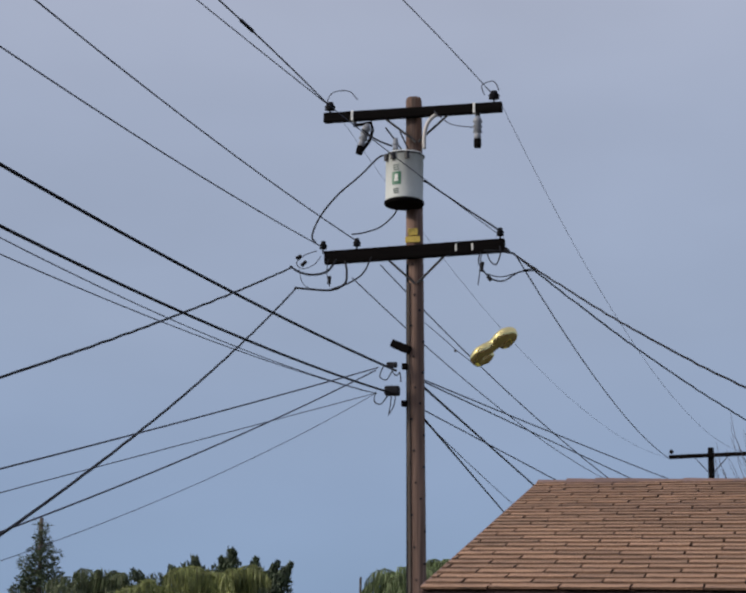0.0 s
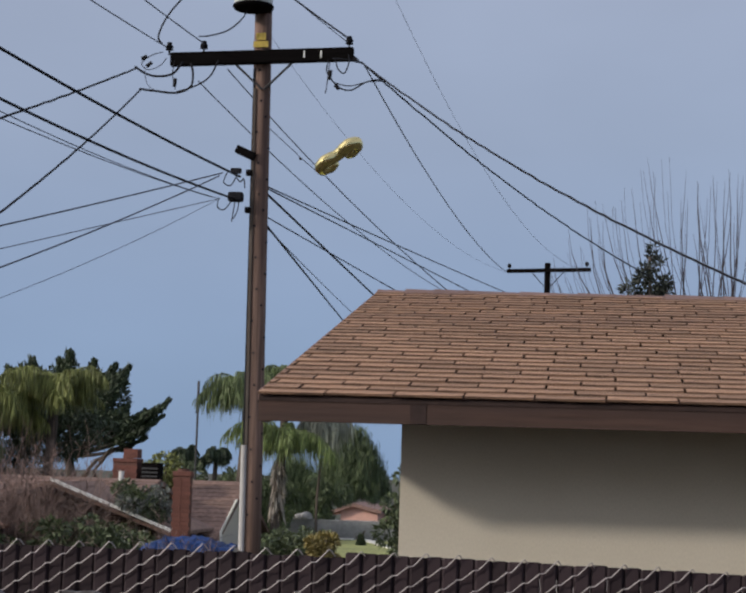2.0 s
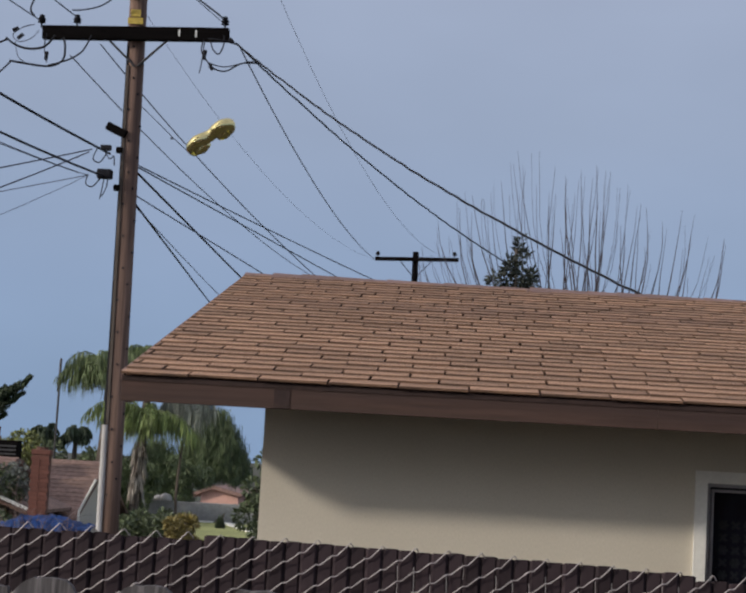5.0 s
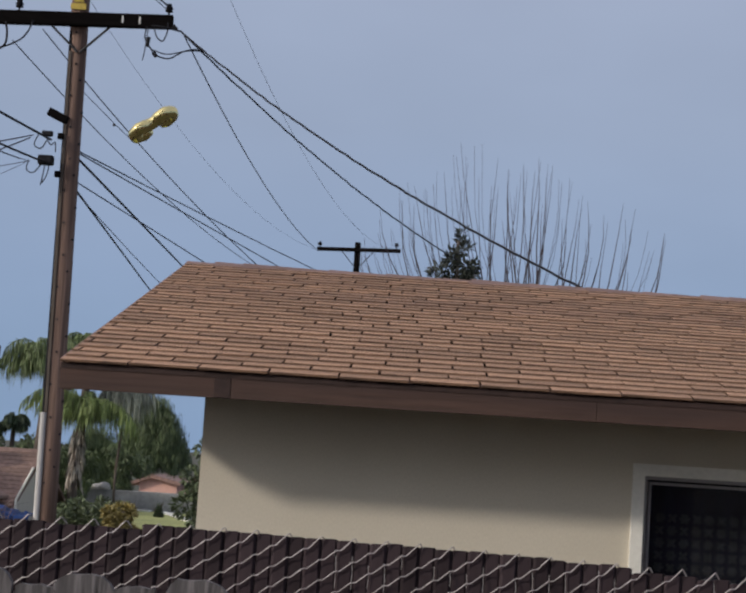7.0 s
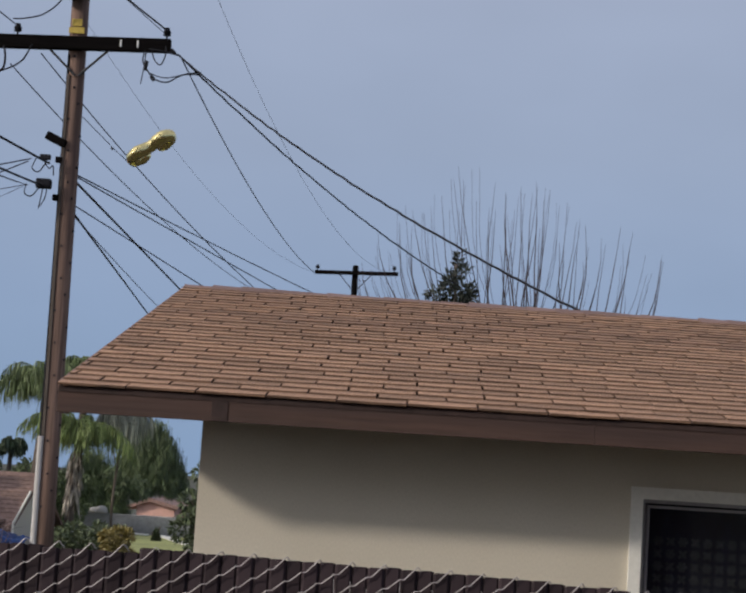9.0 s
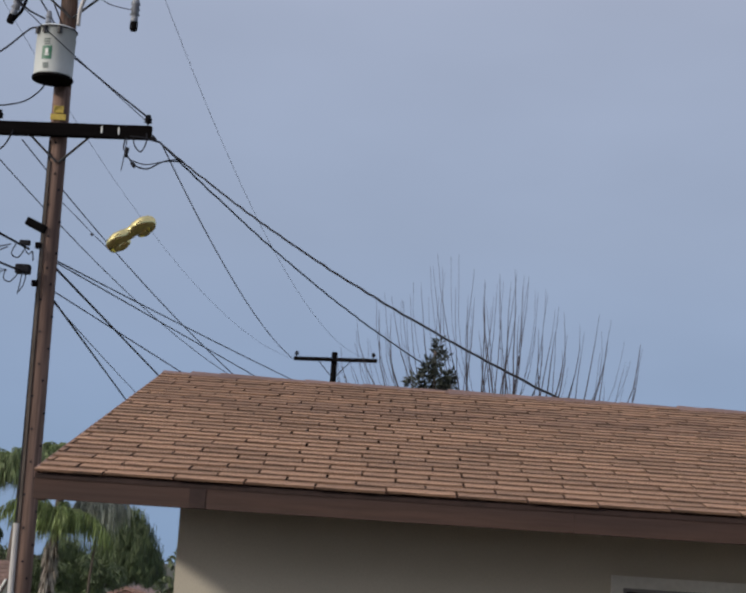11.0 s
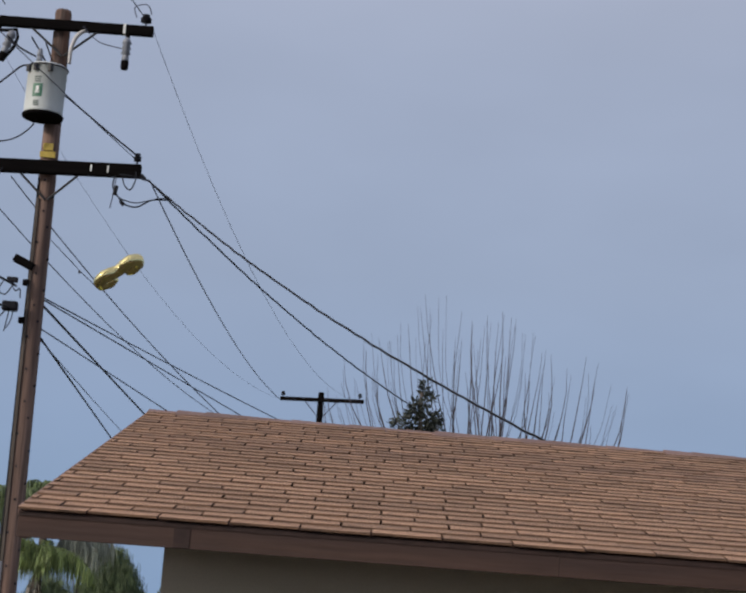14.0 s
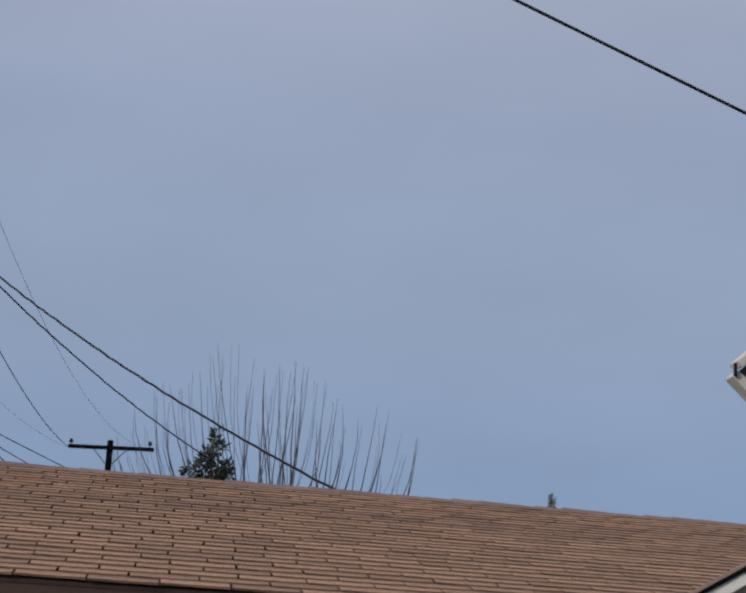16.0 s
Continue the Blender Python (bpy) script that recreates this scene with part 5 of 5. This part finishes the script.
def brick_chimney(parent, x0, x1, y0, y1, z0, z1):
    """Courses of bricks round a mortar core, with a projecting cap."""
    core = part("chimney", boxed((x0 + 0.012, y0 + 0.012, z0), (x1 - 0.012, y1 - 0.012, z1)), M_MORTAR, parent, "red brick chimney")
    bh, n = 0.085, 2
    me = bpy.data.meshes.new("brick")
    w = (x1 - x0) / n
    bm = boxed((-w / 2 + 0.006, 0, 0.004), (w / 2 - 0.006, 0.08, bh - 0.006))
    bm.to_mesh(me)
    bm.free()
    me.materials.append(M_BRICK)
    k = int((z1 - z0 - 0.1) / bh)
    for i in range(max(0, k - 14), k):
        for j in range(n):
            ob = new("brick", me)
            ob.parent = core
            ob.location = (x0 + (j + 0.5) * w + (0.010 if i % 2 else -0.010) * (1 if n > 1 else 0), y0 - 0.004, z0 + i * bh)
    part("cap", boxed((x0 - 0.008, y0 - 0.012, z1 - 0.10), (x1 + 0.008, y1 + 0.008, z1), 0.02), M_BRICK, core)
    part("flue", lathe(bmesh.new(), ((x0 + x1) / 2, (y0 + y1) / 2, z1), [(0.12, 0), (0.12, 0.05), (0.09, 0.05), (0.09, 0.01)], 12), M_MORTAR, core)


def course_rows(parent, x0, x1, y0, z0, y1, z1, n, mat):
    """Long shingle courses lapped up a far slope."""
    for i in range(n):
        f, g = i / n, (i + 1.15) / n
        bm = bmesh.new()
        ya, za, yb, zb = y0 + (y1 - y0) * f, z0 + (z1 - z0) * f, y0 + (y1 - y0) * g, z0 + (z1 - z0) * g
        v = [bm.verts.new(q) for q in ((x0, ya, za + 0.012), (x1, ya, za + 0.012), (x1, yb, zb + 0.03), (x0, yb, zb + 0.03), (x0, ya, za + 0.045), (x1, ya, za + 0.045))]
        bm.faces.new((v[4], v[5], v[2], v[3]))
        bm.faces.new((v[0], v[1], v[5], v[4]))
        bm.faces.new((v[3], v[2], v[1], v[0]))
        part("shingle_course", bm, mat, parent)


def old_house():
    h = tagged(empty("house", (-14, 34, -1.6)), "old low house with a brown roof and brick chimney", "house")
    part("body", gable_body(-22, -10.3, 33.6, 40.4, -1.9, 0.28, 1.25), M_STUCCO, h)
    roof = part("roof", gable_roof(bmesh.new(), -22, -10.3, 33.6, 40.4, 0.33, 1.32, 0.1, 0.45), M_ROOF_OLD, h, "worn brown shingle roof")
    course_rows(roof, -22.4, -9.9, 33.2, 0.34, 36.95, 1.32, 16, M_ROOF_OLD)
    part("gutter", rod([(-22.4, 33.1, 0.33), (-9.85, 33.1, 0.33)], 0.05, 8), M_TRIM, h, "white gutter")
    # a lower wing with a pale rake edge
    a, c = Vector((-11.12, 32.9, 1.335)), Vector((-8.44, 32.9, 0.335))
    ang = math.atan2(c.z - a.z, c.x - a.x)
    part("rake_trim", boxed((0, -0.04, -0.034), ((c - a).length, 0.04, 0.030), 0.01, Matrix.Translation(a) @ Matrix.Rotation(-ang, 4, "Y")), M_TRIM, h, "flaking white rake board")
    bm = bmesh.new()
    prof = [(-13.8, 0.34), (-11.2, 1.29), (-8.6, 0.33), (-8.6, 0.26), (-11.2, 1.22), (-13.8, 0.27)]
    f_ = [bm.verts.new((x, 32.95, z)) for x, z in prof]
    g_ = [bm.verts.new((x, 37.0, z)) for x, z in prof]
    for r in ((0, 1, 4, 5), (1, 2, 3, 4)):
        bm.faces.new([f_[i] for i in r])
        bm.faces.new([g_[i] for i in r[::-1]])
    for i in range(6):
        bm.faces.new((f_[i], g_[i], g_[(i + 1) % 6], f_[(i + 1) % 6]))
    part("wing_roof", bm, M_ROOF_OLD, h)
    part("wing_wall", boxed((-13.3, 33.2, -1.9), (-9.1, 33.35, 0.35)), M_STUCCO, h)
    brick_chimney(h, -11.24, -10.66, 37.6, 38.1, 0.3, 1.82)
    part("chimney_stage", boxed((-11.0, 37.62, 1.825), (-10.66, 38.0, 2.04), 0.01), M_BRICK, h, "narrower brick stage below the pot")
    cooler = part("rooftop_cooler", boxed((-10.57, 37.6, 1.10), (-10.13, 38.0, 1.73), 0.02), M_ARM, h, "dark metal rooftop cooler")
    for i in range(5):
        part("louvre", boxed((-10.54, 37.58, 1.22 + i * 0.09), (-10.16, 37.598, 1.26 + i * 0.09), 0.004), M_STEEL, cooler)
    part("vent_pipe", rod([(-10.64, 36.3, 0.9), (-10.64, 36.3, 1.53)], 0.06, 10), M_WHITE, h, "white vent pipe")


old_house()


def second_house():
    h = tagged(empty("house", (-7.5, 38, -1.8)), "small house with a faded brown shingle roof", "house")
    part("body", gable_body(-9.75, -8.7, 36.6, 42.0, -2.0, 0.05, 1.20), M_STUCCO, h)
    roof = part("roof", gable_roof(bmesh.new(), -9.75, -8.7, 36.6, 42.0, 0.05, 1.31, 0.1, 0.3), M_ROOF_OLD, h)
    course_rows(roof, -10.05, -8.4, 36.3, 0.06, 39.3, 1.31, 14, M_ROOF_OLD)
    brick_chimney(h, -8.31, -7.95, 31.9, 32.12, -1.7, 1.575)
    part("downspout", rod([(-7.70, 35.0, 1.0), (-8.015, 35.0, 0.31), (-8.03, 35.0, -1.7)], 0.03, 6), M_TRIM, h, "pale downspout")


second_house()


def pink_house():
    h = tagged(empty("house", (-17.8, 122, -4.2)), "distant pink stucco house with a clay tile roof", "house")
    bm = bmesh.new()
    prof = [(-19.6, -1.22), (-17.8, -0.50), (-15.7, -0.98)]
    pts = [(-18.7, -4.4), (-16.0, -4.4), (-16.0, -1.14), (-17.8, -0.75), (-18.7, -1.10)]
    a = [bm.verts.new((x, 120, z)) for x, z in pts]
    c = [bm.verts.new((x, 127, z)) for x, z in pts]
    bm.faces.new(a)
    bm.faces.new(c[::-1])
    for i in range(5):
        bm.faces.new((a[(i + 1) % 5], a[i], c[i], c[(i + 1) % 5]))
    part("wall", bm, M_PINK, h)
    for (xa, za), (xb, zb) in zip(prof, prof[1:]):
        bm = bmesh.new()
        v = [bm.verts.new(q) for q in ((xa, 119.5, za), (xb, 119.5, zb), (xb, 127.5, zb), (xa, 127.5, za), (xa, 119.5, za - 0.25), (xb, 119.5, zb - 0.25), (xb, 127.5, zb - 0.25), (xa, 127.5, za - 0.25))]
        for f in ((0, 1, 2, 3), (7, 6, 5, 4), (4, 5, 1, 0), (5, 6, 2, 1), (6, 7, 3, 2), (7, 4, 0, 3)):
            bm.faces.new([v[i] for i in f])
        part("roof_slope", bm, M_TILE, h)


pink_house()
tagged(part("garden_wall", boxed((-8.9, 45, -2.3), (-4.6, 45.25, 0.36), 0.02), M_BLOCK), "long grey block garden wall", "wall", kind="structure")
bm = bmesh.new()
for x, y, r, h in ((-8.17, 45.12, 0.17, 0.15), (-7.98, 45.12, 0.18, 0.2)):
    lathe(bm, (x, y, 0.355), [(r, 0), (r * 0.97, h * 0.4), (r * 0.75, h * 0.75), (r * 0.4, h * 0.95), (0.01, h)], 14)
tagged(part("covered_mound", bm, M_CONDUIT, None, "", True), "pale rounded covers on the garden wall", "cover")


def carport():
    """A low flat-roofed lean-to with a chipped white edge."""
    c = tagged(empty("carport", (-17, 31, -1.2)), "low dark carport with a chipped white roof edge", "carport")
    m_ = Matrix.Translation((-11.3, 30.1, 0.425)) @ Matrix.Rotation(radians(3.0), 4, "Y")
    part("roof", boxed((-9.0, 0.0, -0.03), (0, 1.1, 0.03), 0.004, m_), M_DECK, c)
    for x0, x1, d in ((-9.0, -2.55, 0.0), (-2.5, -1.42, 0.012), (-1.36, -0.55, -0.006)):
        part("roof_edge", boxed((x0, -0.03, -0.025 + d), (x1, -0.002, 0.035 + d), 0.006, m_), M_TRIM, c, "chipped white roof edge")
    # near-black panel added in place of the deep shade under the roof
    part("back_panel", boxed((-20.2, 30.28, -1.3), (-11.2, 30.34, 0.36)), M_ARM, c, "black panel standing in for the shade inside the carport")
    for x in (-20.0, -17.0, -14.0, -11.35):
        part("post", boxed((x, 30.17, -1.3), (x + 0.1, 30.27, 0.36)), M_ARM, c)


carport()
# a raised lawn terrace
bm = bmesh.new()
top = [(-6.4, 30, 0.14), (-2.4, 30, 0.14), (-3.4, 44.9, -0.15), (-8.6, 44.9, -0.15)]
v = [bm.verts.new(p) for p in top] + [bm.verts.new((x, y, -2.6)) for x, y, z in top]
for f in ((0, 1, 2, 3), (4, 5, 1, 0), (5, 6, 2, 1), (6, 7, 3, 2), (7, 4, 0, 3)):
    bm.faces.new([v[i] for i in f])
tagged(part("lawn", bm, M_LAWN), "short pale green lawn on a raised terrace", "lawn", kind="structure")
def kerb(a, b_, w, mat):
    """A low pale strip laid along the lawn."""
    a, b_ = Vector(a), Vector(b_)
    s_ = (b_ - a).cross(Vector((0, 0, 1))).normalized() * w
    bm = bmesh.new()
    v = [bm.verts.new(p + Vector((0, 0, dz))) for dz in (-0.1, 0.035) for p in (a - s_, a + s_, b_ + s_, b_ - s_)]
    for f in ((3, 2, 1, 0), (4, 5, 6, 7), (0, 1, 5, 4), (1, 2, 6, 5), (2, 3, 7, 6), (3, 0, 4, 7)):
        bm.faces.new([v[i] for i in f])
    return part("garden_path", bm, mat)


tagged(kerb((-6.2, 44.3, -0.138), (-4.3, 35.6, 0.031), 0.10, M_TRIM), "pale concrete edging along the lawn", "path", kind="structure")
tagged(kerb((-7.9, 44.6, -0.144), (-6.6, 44.6, -0.144), 0.22, M_TRIM), "pale concrete path below the garden wall", "path", kind="structure")
lobes = [(-5.58, 39, -0.04 + 0.036 * i, 0.105 - 0.009 * i) for i in range(9)]
leafy_tree("topiary_shrub", -5.55, 39, -0.12, 0.1, lobes, 1000, 0.045, 0.02, M_LEAF_DARK, "small dark cone-shaped shrub on the lawn", "shrub", 0.03, seed=50)

# mast
mast = tagged(empty("antenna_mast", (-11.1, 45, -2.0)), "thin grey antenna mast behind the roofs", "antenna")
part("pole", rod([(-11.1, 45, -2.2), (-11.1, 45, 4.05)], 0.03, 8), M_STEEL, mast)
part("whip", rod([(-11.13, 45, 3.2), (-11.13, 45, 4.0)], 0.012, 6), M_STEEL, mast)
part("bracket", boxed((-11.16, 44.97, 3.15), (-11.08, 45.03, 3.22), 0.01), M_STEEL, mast)


# tarpaulin
def tarp():
    random.seed(60)
    bm = bmesh.new()
    nx, ny = 70, 22
    g = []
    for j in range(ny + 1):
        row = []
        for i in range(nx + 1):
            u, w = i / nx, j / ny
            x, y = -7.72 + 1.62 * u, 27.6 + 1.6 * w
            hump = 0.17 * math.exp(-((u - 0.55) / 0.28) ** 2) + 0.10 * math.exp(-((u - 0.2) / 0.12) ** 2)
            z = 0.30 + hump * math.sin(math.pi * min(1, w * 1.2 + 0.15)) + 0.06 * noise.noise((x * 4, y * 4, 1.0)) + 0.06 * noise.noise((x * 9, y * 5, 2.0)) + 0.05 * abs(noise.noise((x * 22, y * 9, 3.0)))
            row.append(bm.verts.new((x, y, z)))
        g.append(row)
    for a, c in zip(g, g[1:]):
        for i in range(nx):
            bm.faces.new((a[i], a[i + 1], c[i + 1], c[i]))
    skirt = [bm.verts.new((v.co.x, v.co.y - 0.06 - 0.05 * noise.noise((v.co.x * 9, 0, 4.0)), -0.75)) for v in g[0]]
    for i in range(nx):
        bm.faces.new((skirt[i], skirt[i + 1], g[0][i + 1], g[0][i]))
    bmesh.ops.solidify(bm, geom=bm.faces[:], thickness=0.01)
    tagged(part("tarpaulin", bm, M_TARP, None, "", True), "crumpled bright blue tarpaulin over a pile", "tarpaulin")


tarp()


# ---- near structures on the right ----
def shed():
    s = tagged(empty("shed", (3.2, 6.2, -0.4)), "shed with a dark roof edge and white gable trim", "shed")
    slope = 0.60
    ang = math.atan(slope)
    x0, z0, L = 1.42, 1.675, 1.9
    m_ = Matrix.Translation((x0, 6.2, z0)) @ Matrix.Rotation(-ang, 4, "Y")
    part("roof_slope", boxed((0, -0.07, 0.0), (L, 0.06, 0.012), 0.003, m_), M_ROOF_OLD, s, "brown roof")
    part("drip_edge", boxed((0, -0.088, -0.004), (L, -0.072, 0.012), 0.002, m_), M_ARM, s, "dark drip edge")
    part("gable_trim", boxed((0.02, -0.08, -0.05), (L, -0.04, -0.002), 0.003, m_), M_TRIM, s, "white gable trim")
    m2 = Matrix.Translation((x0 + 2 * L * math.cos(ang), 6.2, z0)) @ Matrix.Rotation(ang, 4, "Y")
    part("roof_slope", boxed((-L, -0.07, 0.0), (0, 0.06, 0.012), 0.003, m2), M_ROOF_OLD, s)
    part("gable_trim", boxed((-L, -0.08, -0.05), (-0.02, -0.04, -0.002), 0.003, m2), M_TRIM, s)
    bm = bmesh.new()
    xr = x0 + 2 * L * math.cos(ang)
    pts = [(x0 + 0.25, -0.5), (xr - 0.25, -0.5), (xr - 0.25, z0 + 0.25 * slope - 0.01), ((x0 + xr) / 2, z0 + L * math.sin(ang) - 0.02), (x0 + 0.25, z0 + 0.25 * slope - 0.01)]
    a = [bm.verts.new((x, 6.17, z)) for x, z in pts]
    c = [bm.verts.new((x, 6.24, z)) for x, z in pts]
    bm.faces.new(a)
    bm.faces.new(c[::-1])
    for i in range(5):
        bm.faces.new((a[(i + 1) % 5], a[i], c[i], c[(i + 1) % 5]))
    part("wall", bm, M_STUCCO, s)


shed()


def patio_cover():
    p = tagged(empty("patio_cover", (2.4, 3.6, 0)), "corner of a grey patio cover with a dark gutter end", "patio cover")
    tip = Matrix.Translation((1.402, 4.0, 2.462))
    up, down = Matrix.Rotation(radians(-42), 4, "Y"), Matrix.Rotation(radians(43), 4, "Y")
    part("roof_panel", boxed((0.022, -0.005, 0.0), (1.5, 0.06, 0.022), 0.004, tip @ up), M_CONDUIT, p)
    part("brace", boxed((0.0, 0.0, -0.012), (1.42, 0.06, 0.012), 0.003, tip @ down), M_CONDUIT, p)
    bm = bmesh.new()
    web = [(1.407, 2.460), (1.63, 2.26), (1.63, 2.655)]
    a = [bm.verts.new((x, 4.012, z)) for x, z in web]
    c = [bm.verts.new((x, 4.045, z)) for x, z in web]
    bm.faces.new(a)
    bm.faces.new(c[::-1])
    for i in range(3):
        bm.faces.new((a[(i + 1) % 3], a[i], c[i], c[(i + 1) % 3]))
    part("web", bm, M_FASCIA, p, "dark brown underside")
    part("gutter_end", boxed((1.396, 3.99, 2.452), (1.4035, 4.0, 2.486), 0.002), M_BLACK, p)
    part("post", boxed((2.40, 4.0, 0.0), (2.49, 4.09, 3.05), 0.006), M_TRIM, p)


patio_cover()
tagged(part("overhead_cable", rod(hang((0.0, 10, 6.812), (10.75, 10, 2.668), 0.03), 0.0115, 8), M_BLACK, None, "", True), "single thick black cable overhead", "cable")


# ---- foil balloon ----
def balloon():
    c = Vector((-4.262, 25.9, 6.685))
    # the figure's stroke: two open loops below a common back
    left = [(-0.205 + 0.135 * math.cos(radians(q)), -0.03 + 0.125 * math.sin(radians(q))) for q in range(330, 40, -18)]
    right = [(0.205 + 0.135 * math.cos(radians(q)), -0.03 + 0.125 * math.sin(radians(q))) for q in range(140, -150, -18)]
    pts = left + [(0.0, 0.03)] + right
    rx = Matrix.Rotation(radians(-36), 4, "Y") @ Matrix.Rotation(radians(78), 4, "X")
    bm = bmesh.new()
    sides, rings = 14, []
    n = len(pts)
    P = [c + rx @ Vector((x, 0, z)) for x, z in pts]
    ax = rx @ Vector((0, 1, 0))
    for i, p in enumerate(P):
        d = (P[min(i + 1, n - 1)] - P[max(i - 1, 0)]).normalized()
        s = d.cross(ax).normalized()
        end = min(i, n - 1 - i)
        r = 0.092 * (0.25, 0.75, 0.95)[end] if end < 3 else 0.092
        r *= 1 + 0.05 * math.sin(i * 2.1)
        ring = []
        for k in range(sides):
            a = 2 * math.pi * k / sides
            wr = 1 + 0.05 * noise.noise((i * 0.9, k * 0.8, 2.0))
            ring.append(bm.verts.new(p + s * (math.cos(a) * r * 1.20 * wr) + ax * (math.sin(a) * r * 1.10 * wr)))
        rings.append(ring)
    for a, b_ in zip(rings, rings[1:]):
        for k in range(sides):
            bm.faces.new((a[k], a[(k + 1) % sides], b_[(k + 1) % sides], b_[k]))
    bm.faces.new(rings[0][::-1])
    bm.faces.new(rings[-1])
    bmesh.ops.recalc_face_normals(bm, faces=bm.faces[:])
    tagged(part("foil_balloon", bm, M_GOLD, None, "", True), "shiny gold foil numeral balloon adrift in the air", "balloon")


balloon()


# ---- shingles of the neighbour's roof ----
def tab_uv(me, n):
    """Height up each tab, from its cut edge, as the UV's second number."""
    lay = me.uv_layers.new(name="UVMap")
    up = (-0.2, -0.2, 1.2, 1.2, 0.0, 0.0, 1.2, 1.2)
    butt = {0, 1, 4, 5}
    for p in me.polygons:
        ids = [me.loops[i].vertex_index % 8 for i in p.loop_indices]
        # slot sides get the dark edge value too, painting shade into the slots
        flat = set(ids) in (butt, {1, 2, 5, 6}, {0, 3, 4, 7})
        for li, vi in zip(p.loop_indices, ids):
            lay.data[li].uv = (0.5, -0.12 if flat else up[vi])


def build_shingles():
    random.seed(70)
    kinds = []
    for w in (TAB - 0.007, TAB - 0.010, TAB - 0.013):
        me = bpy.data.meshes.new("shingle")
        me.from_pydata(tab_verts(w), [], TAB_FACES)
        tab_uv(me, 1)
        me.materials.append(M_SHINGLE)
        kinds.append(me)
    verts, faces = [], []
    made = 0
    drift = 0.0
    for row in range(ROWS):
        drift += random.choice((0.0, 0.0, 0.02, -0.03)) * (1 if row < 9 else 2.5)
        start = EAVE_X0 + 0.294 + (0.5 * TAB if row % 2 else 0.0) + drift - 0.5 * TAB
        s = row * EXPOSE
        k = -2
        while True:
            x = start + k * TAB
            k += 1
            lo, hi = x - TAB / 2, x + TAB / 2
            if hi < EAVE_X0 - 0.004:
                continue
            if lo > EAVE_X1:
                break
            jitter = random.uniform(-0.004, 0.004)
            m_ = roof_pose(x, s - 0.012 + jitter, 0.002 + random.uniform(0, 0.003)) @ Matrix.Rotation(random.uniform(-0.004, 0.004), 4, "Z") @ Matrix.Rotation(-random.uniform(0.0, 0.014), 4, "X")
            cut = lo < EAVE_X0 - 0.001
            if not cut and made < 300 and row < 19 and x < 3.3:
                ob = new("shingle", random.choice(kinds))
                ob.parent = ROOF
                ob.matrix_basis = m_
                made += 1
            else:
                w = TAB - random.choice((0.008, 0.011, 0.014))
                vs = tab_verts(w)
                base = len(verts)
                for v in vs:
                    q = m_ @ Vector(v)
                    q.x = max(q.x, EAVE_X0 - 0.001)
                    verts.append(q)
                faces.extend([tuple(base + i for i in f) for f in TAB_FACES])
    me = bpy.data.meshes.new("shingle_rest")
    me.from_pydata(verts, [], faces)
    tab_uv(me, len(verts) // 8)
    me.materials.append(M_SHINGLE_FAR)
    ob = new("shingle_rest", me)
    ob.parent = ROOF
    ob["kind"] = "stuff"
    # ridge caps, lapped along the ridge
    x = EAVE_X0 - 0.01
    me = bpy.data.meshes.new("ridge_cap")
    L, w, t = 0.30, 0.15, 0.013
    c_, s_ = math.cos(PITCH), math.sin(PITCH)
    prof = [(-w * c_, -w * s_), (0, 0.012), (w * c_, -w * s_)]
    vs = []
    for xx, up in ((0, t), (L, 0.004)):
        for y, z in prof:
            vs.append((xx, y, z + up))
        for y, z in prof:
            vs.append((xx, y, z + up - 0.014))
    fs = [(0, 1, 7, 6), (1, 2, 8, 7), (3, 4, 1, 0), (4, 5, 2, 1), (0, 6, 9, 3), (5, 11, 8, 2), (9, 10, 4, 3), (10, 11, 5, 4), (6, 7, 10, 9), (7, 8, 11, 10)]
    me.from_pydata(vs, [], fs)
    me.materials.append(M_RIDGE)
    while x < EAVE_X1:
        ob = new("ridge_cap", me)
        ob.parent = ROOF
        ob.location = (x, RIDGE_Y, RIDGE_Z - sag(x) - 0.004 + random.uniform(-0.004, 0.006))
        x += 0.19


build_shingles()
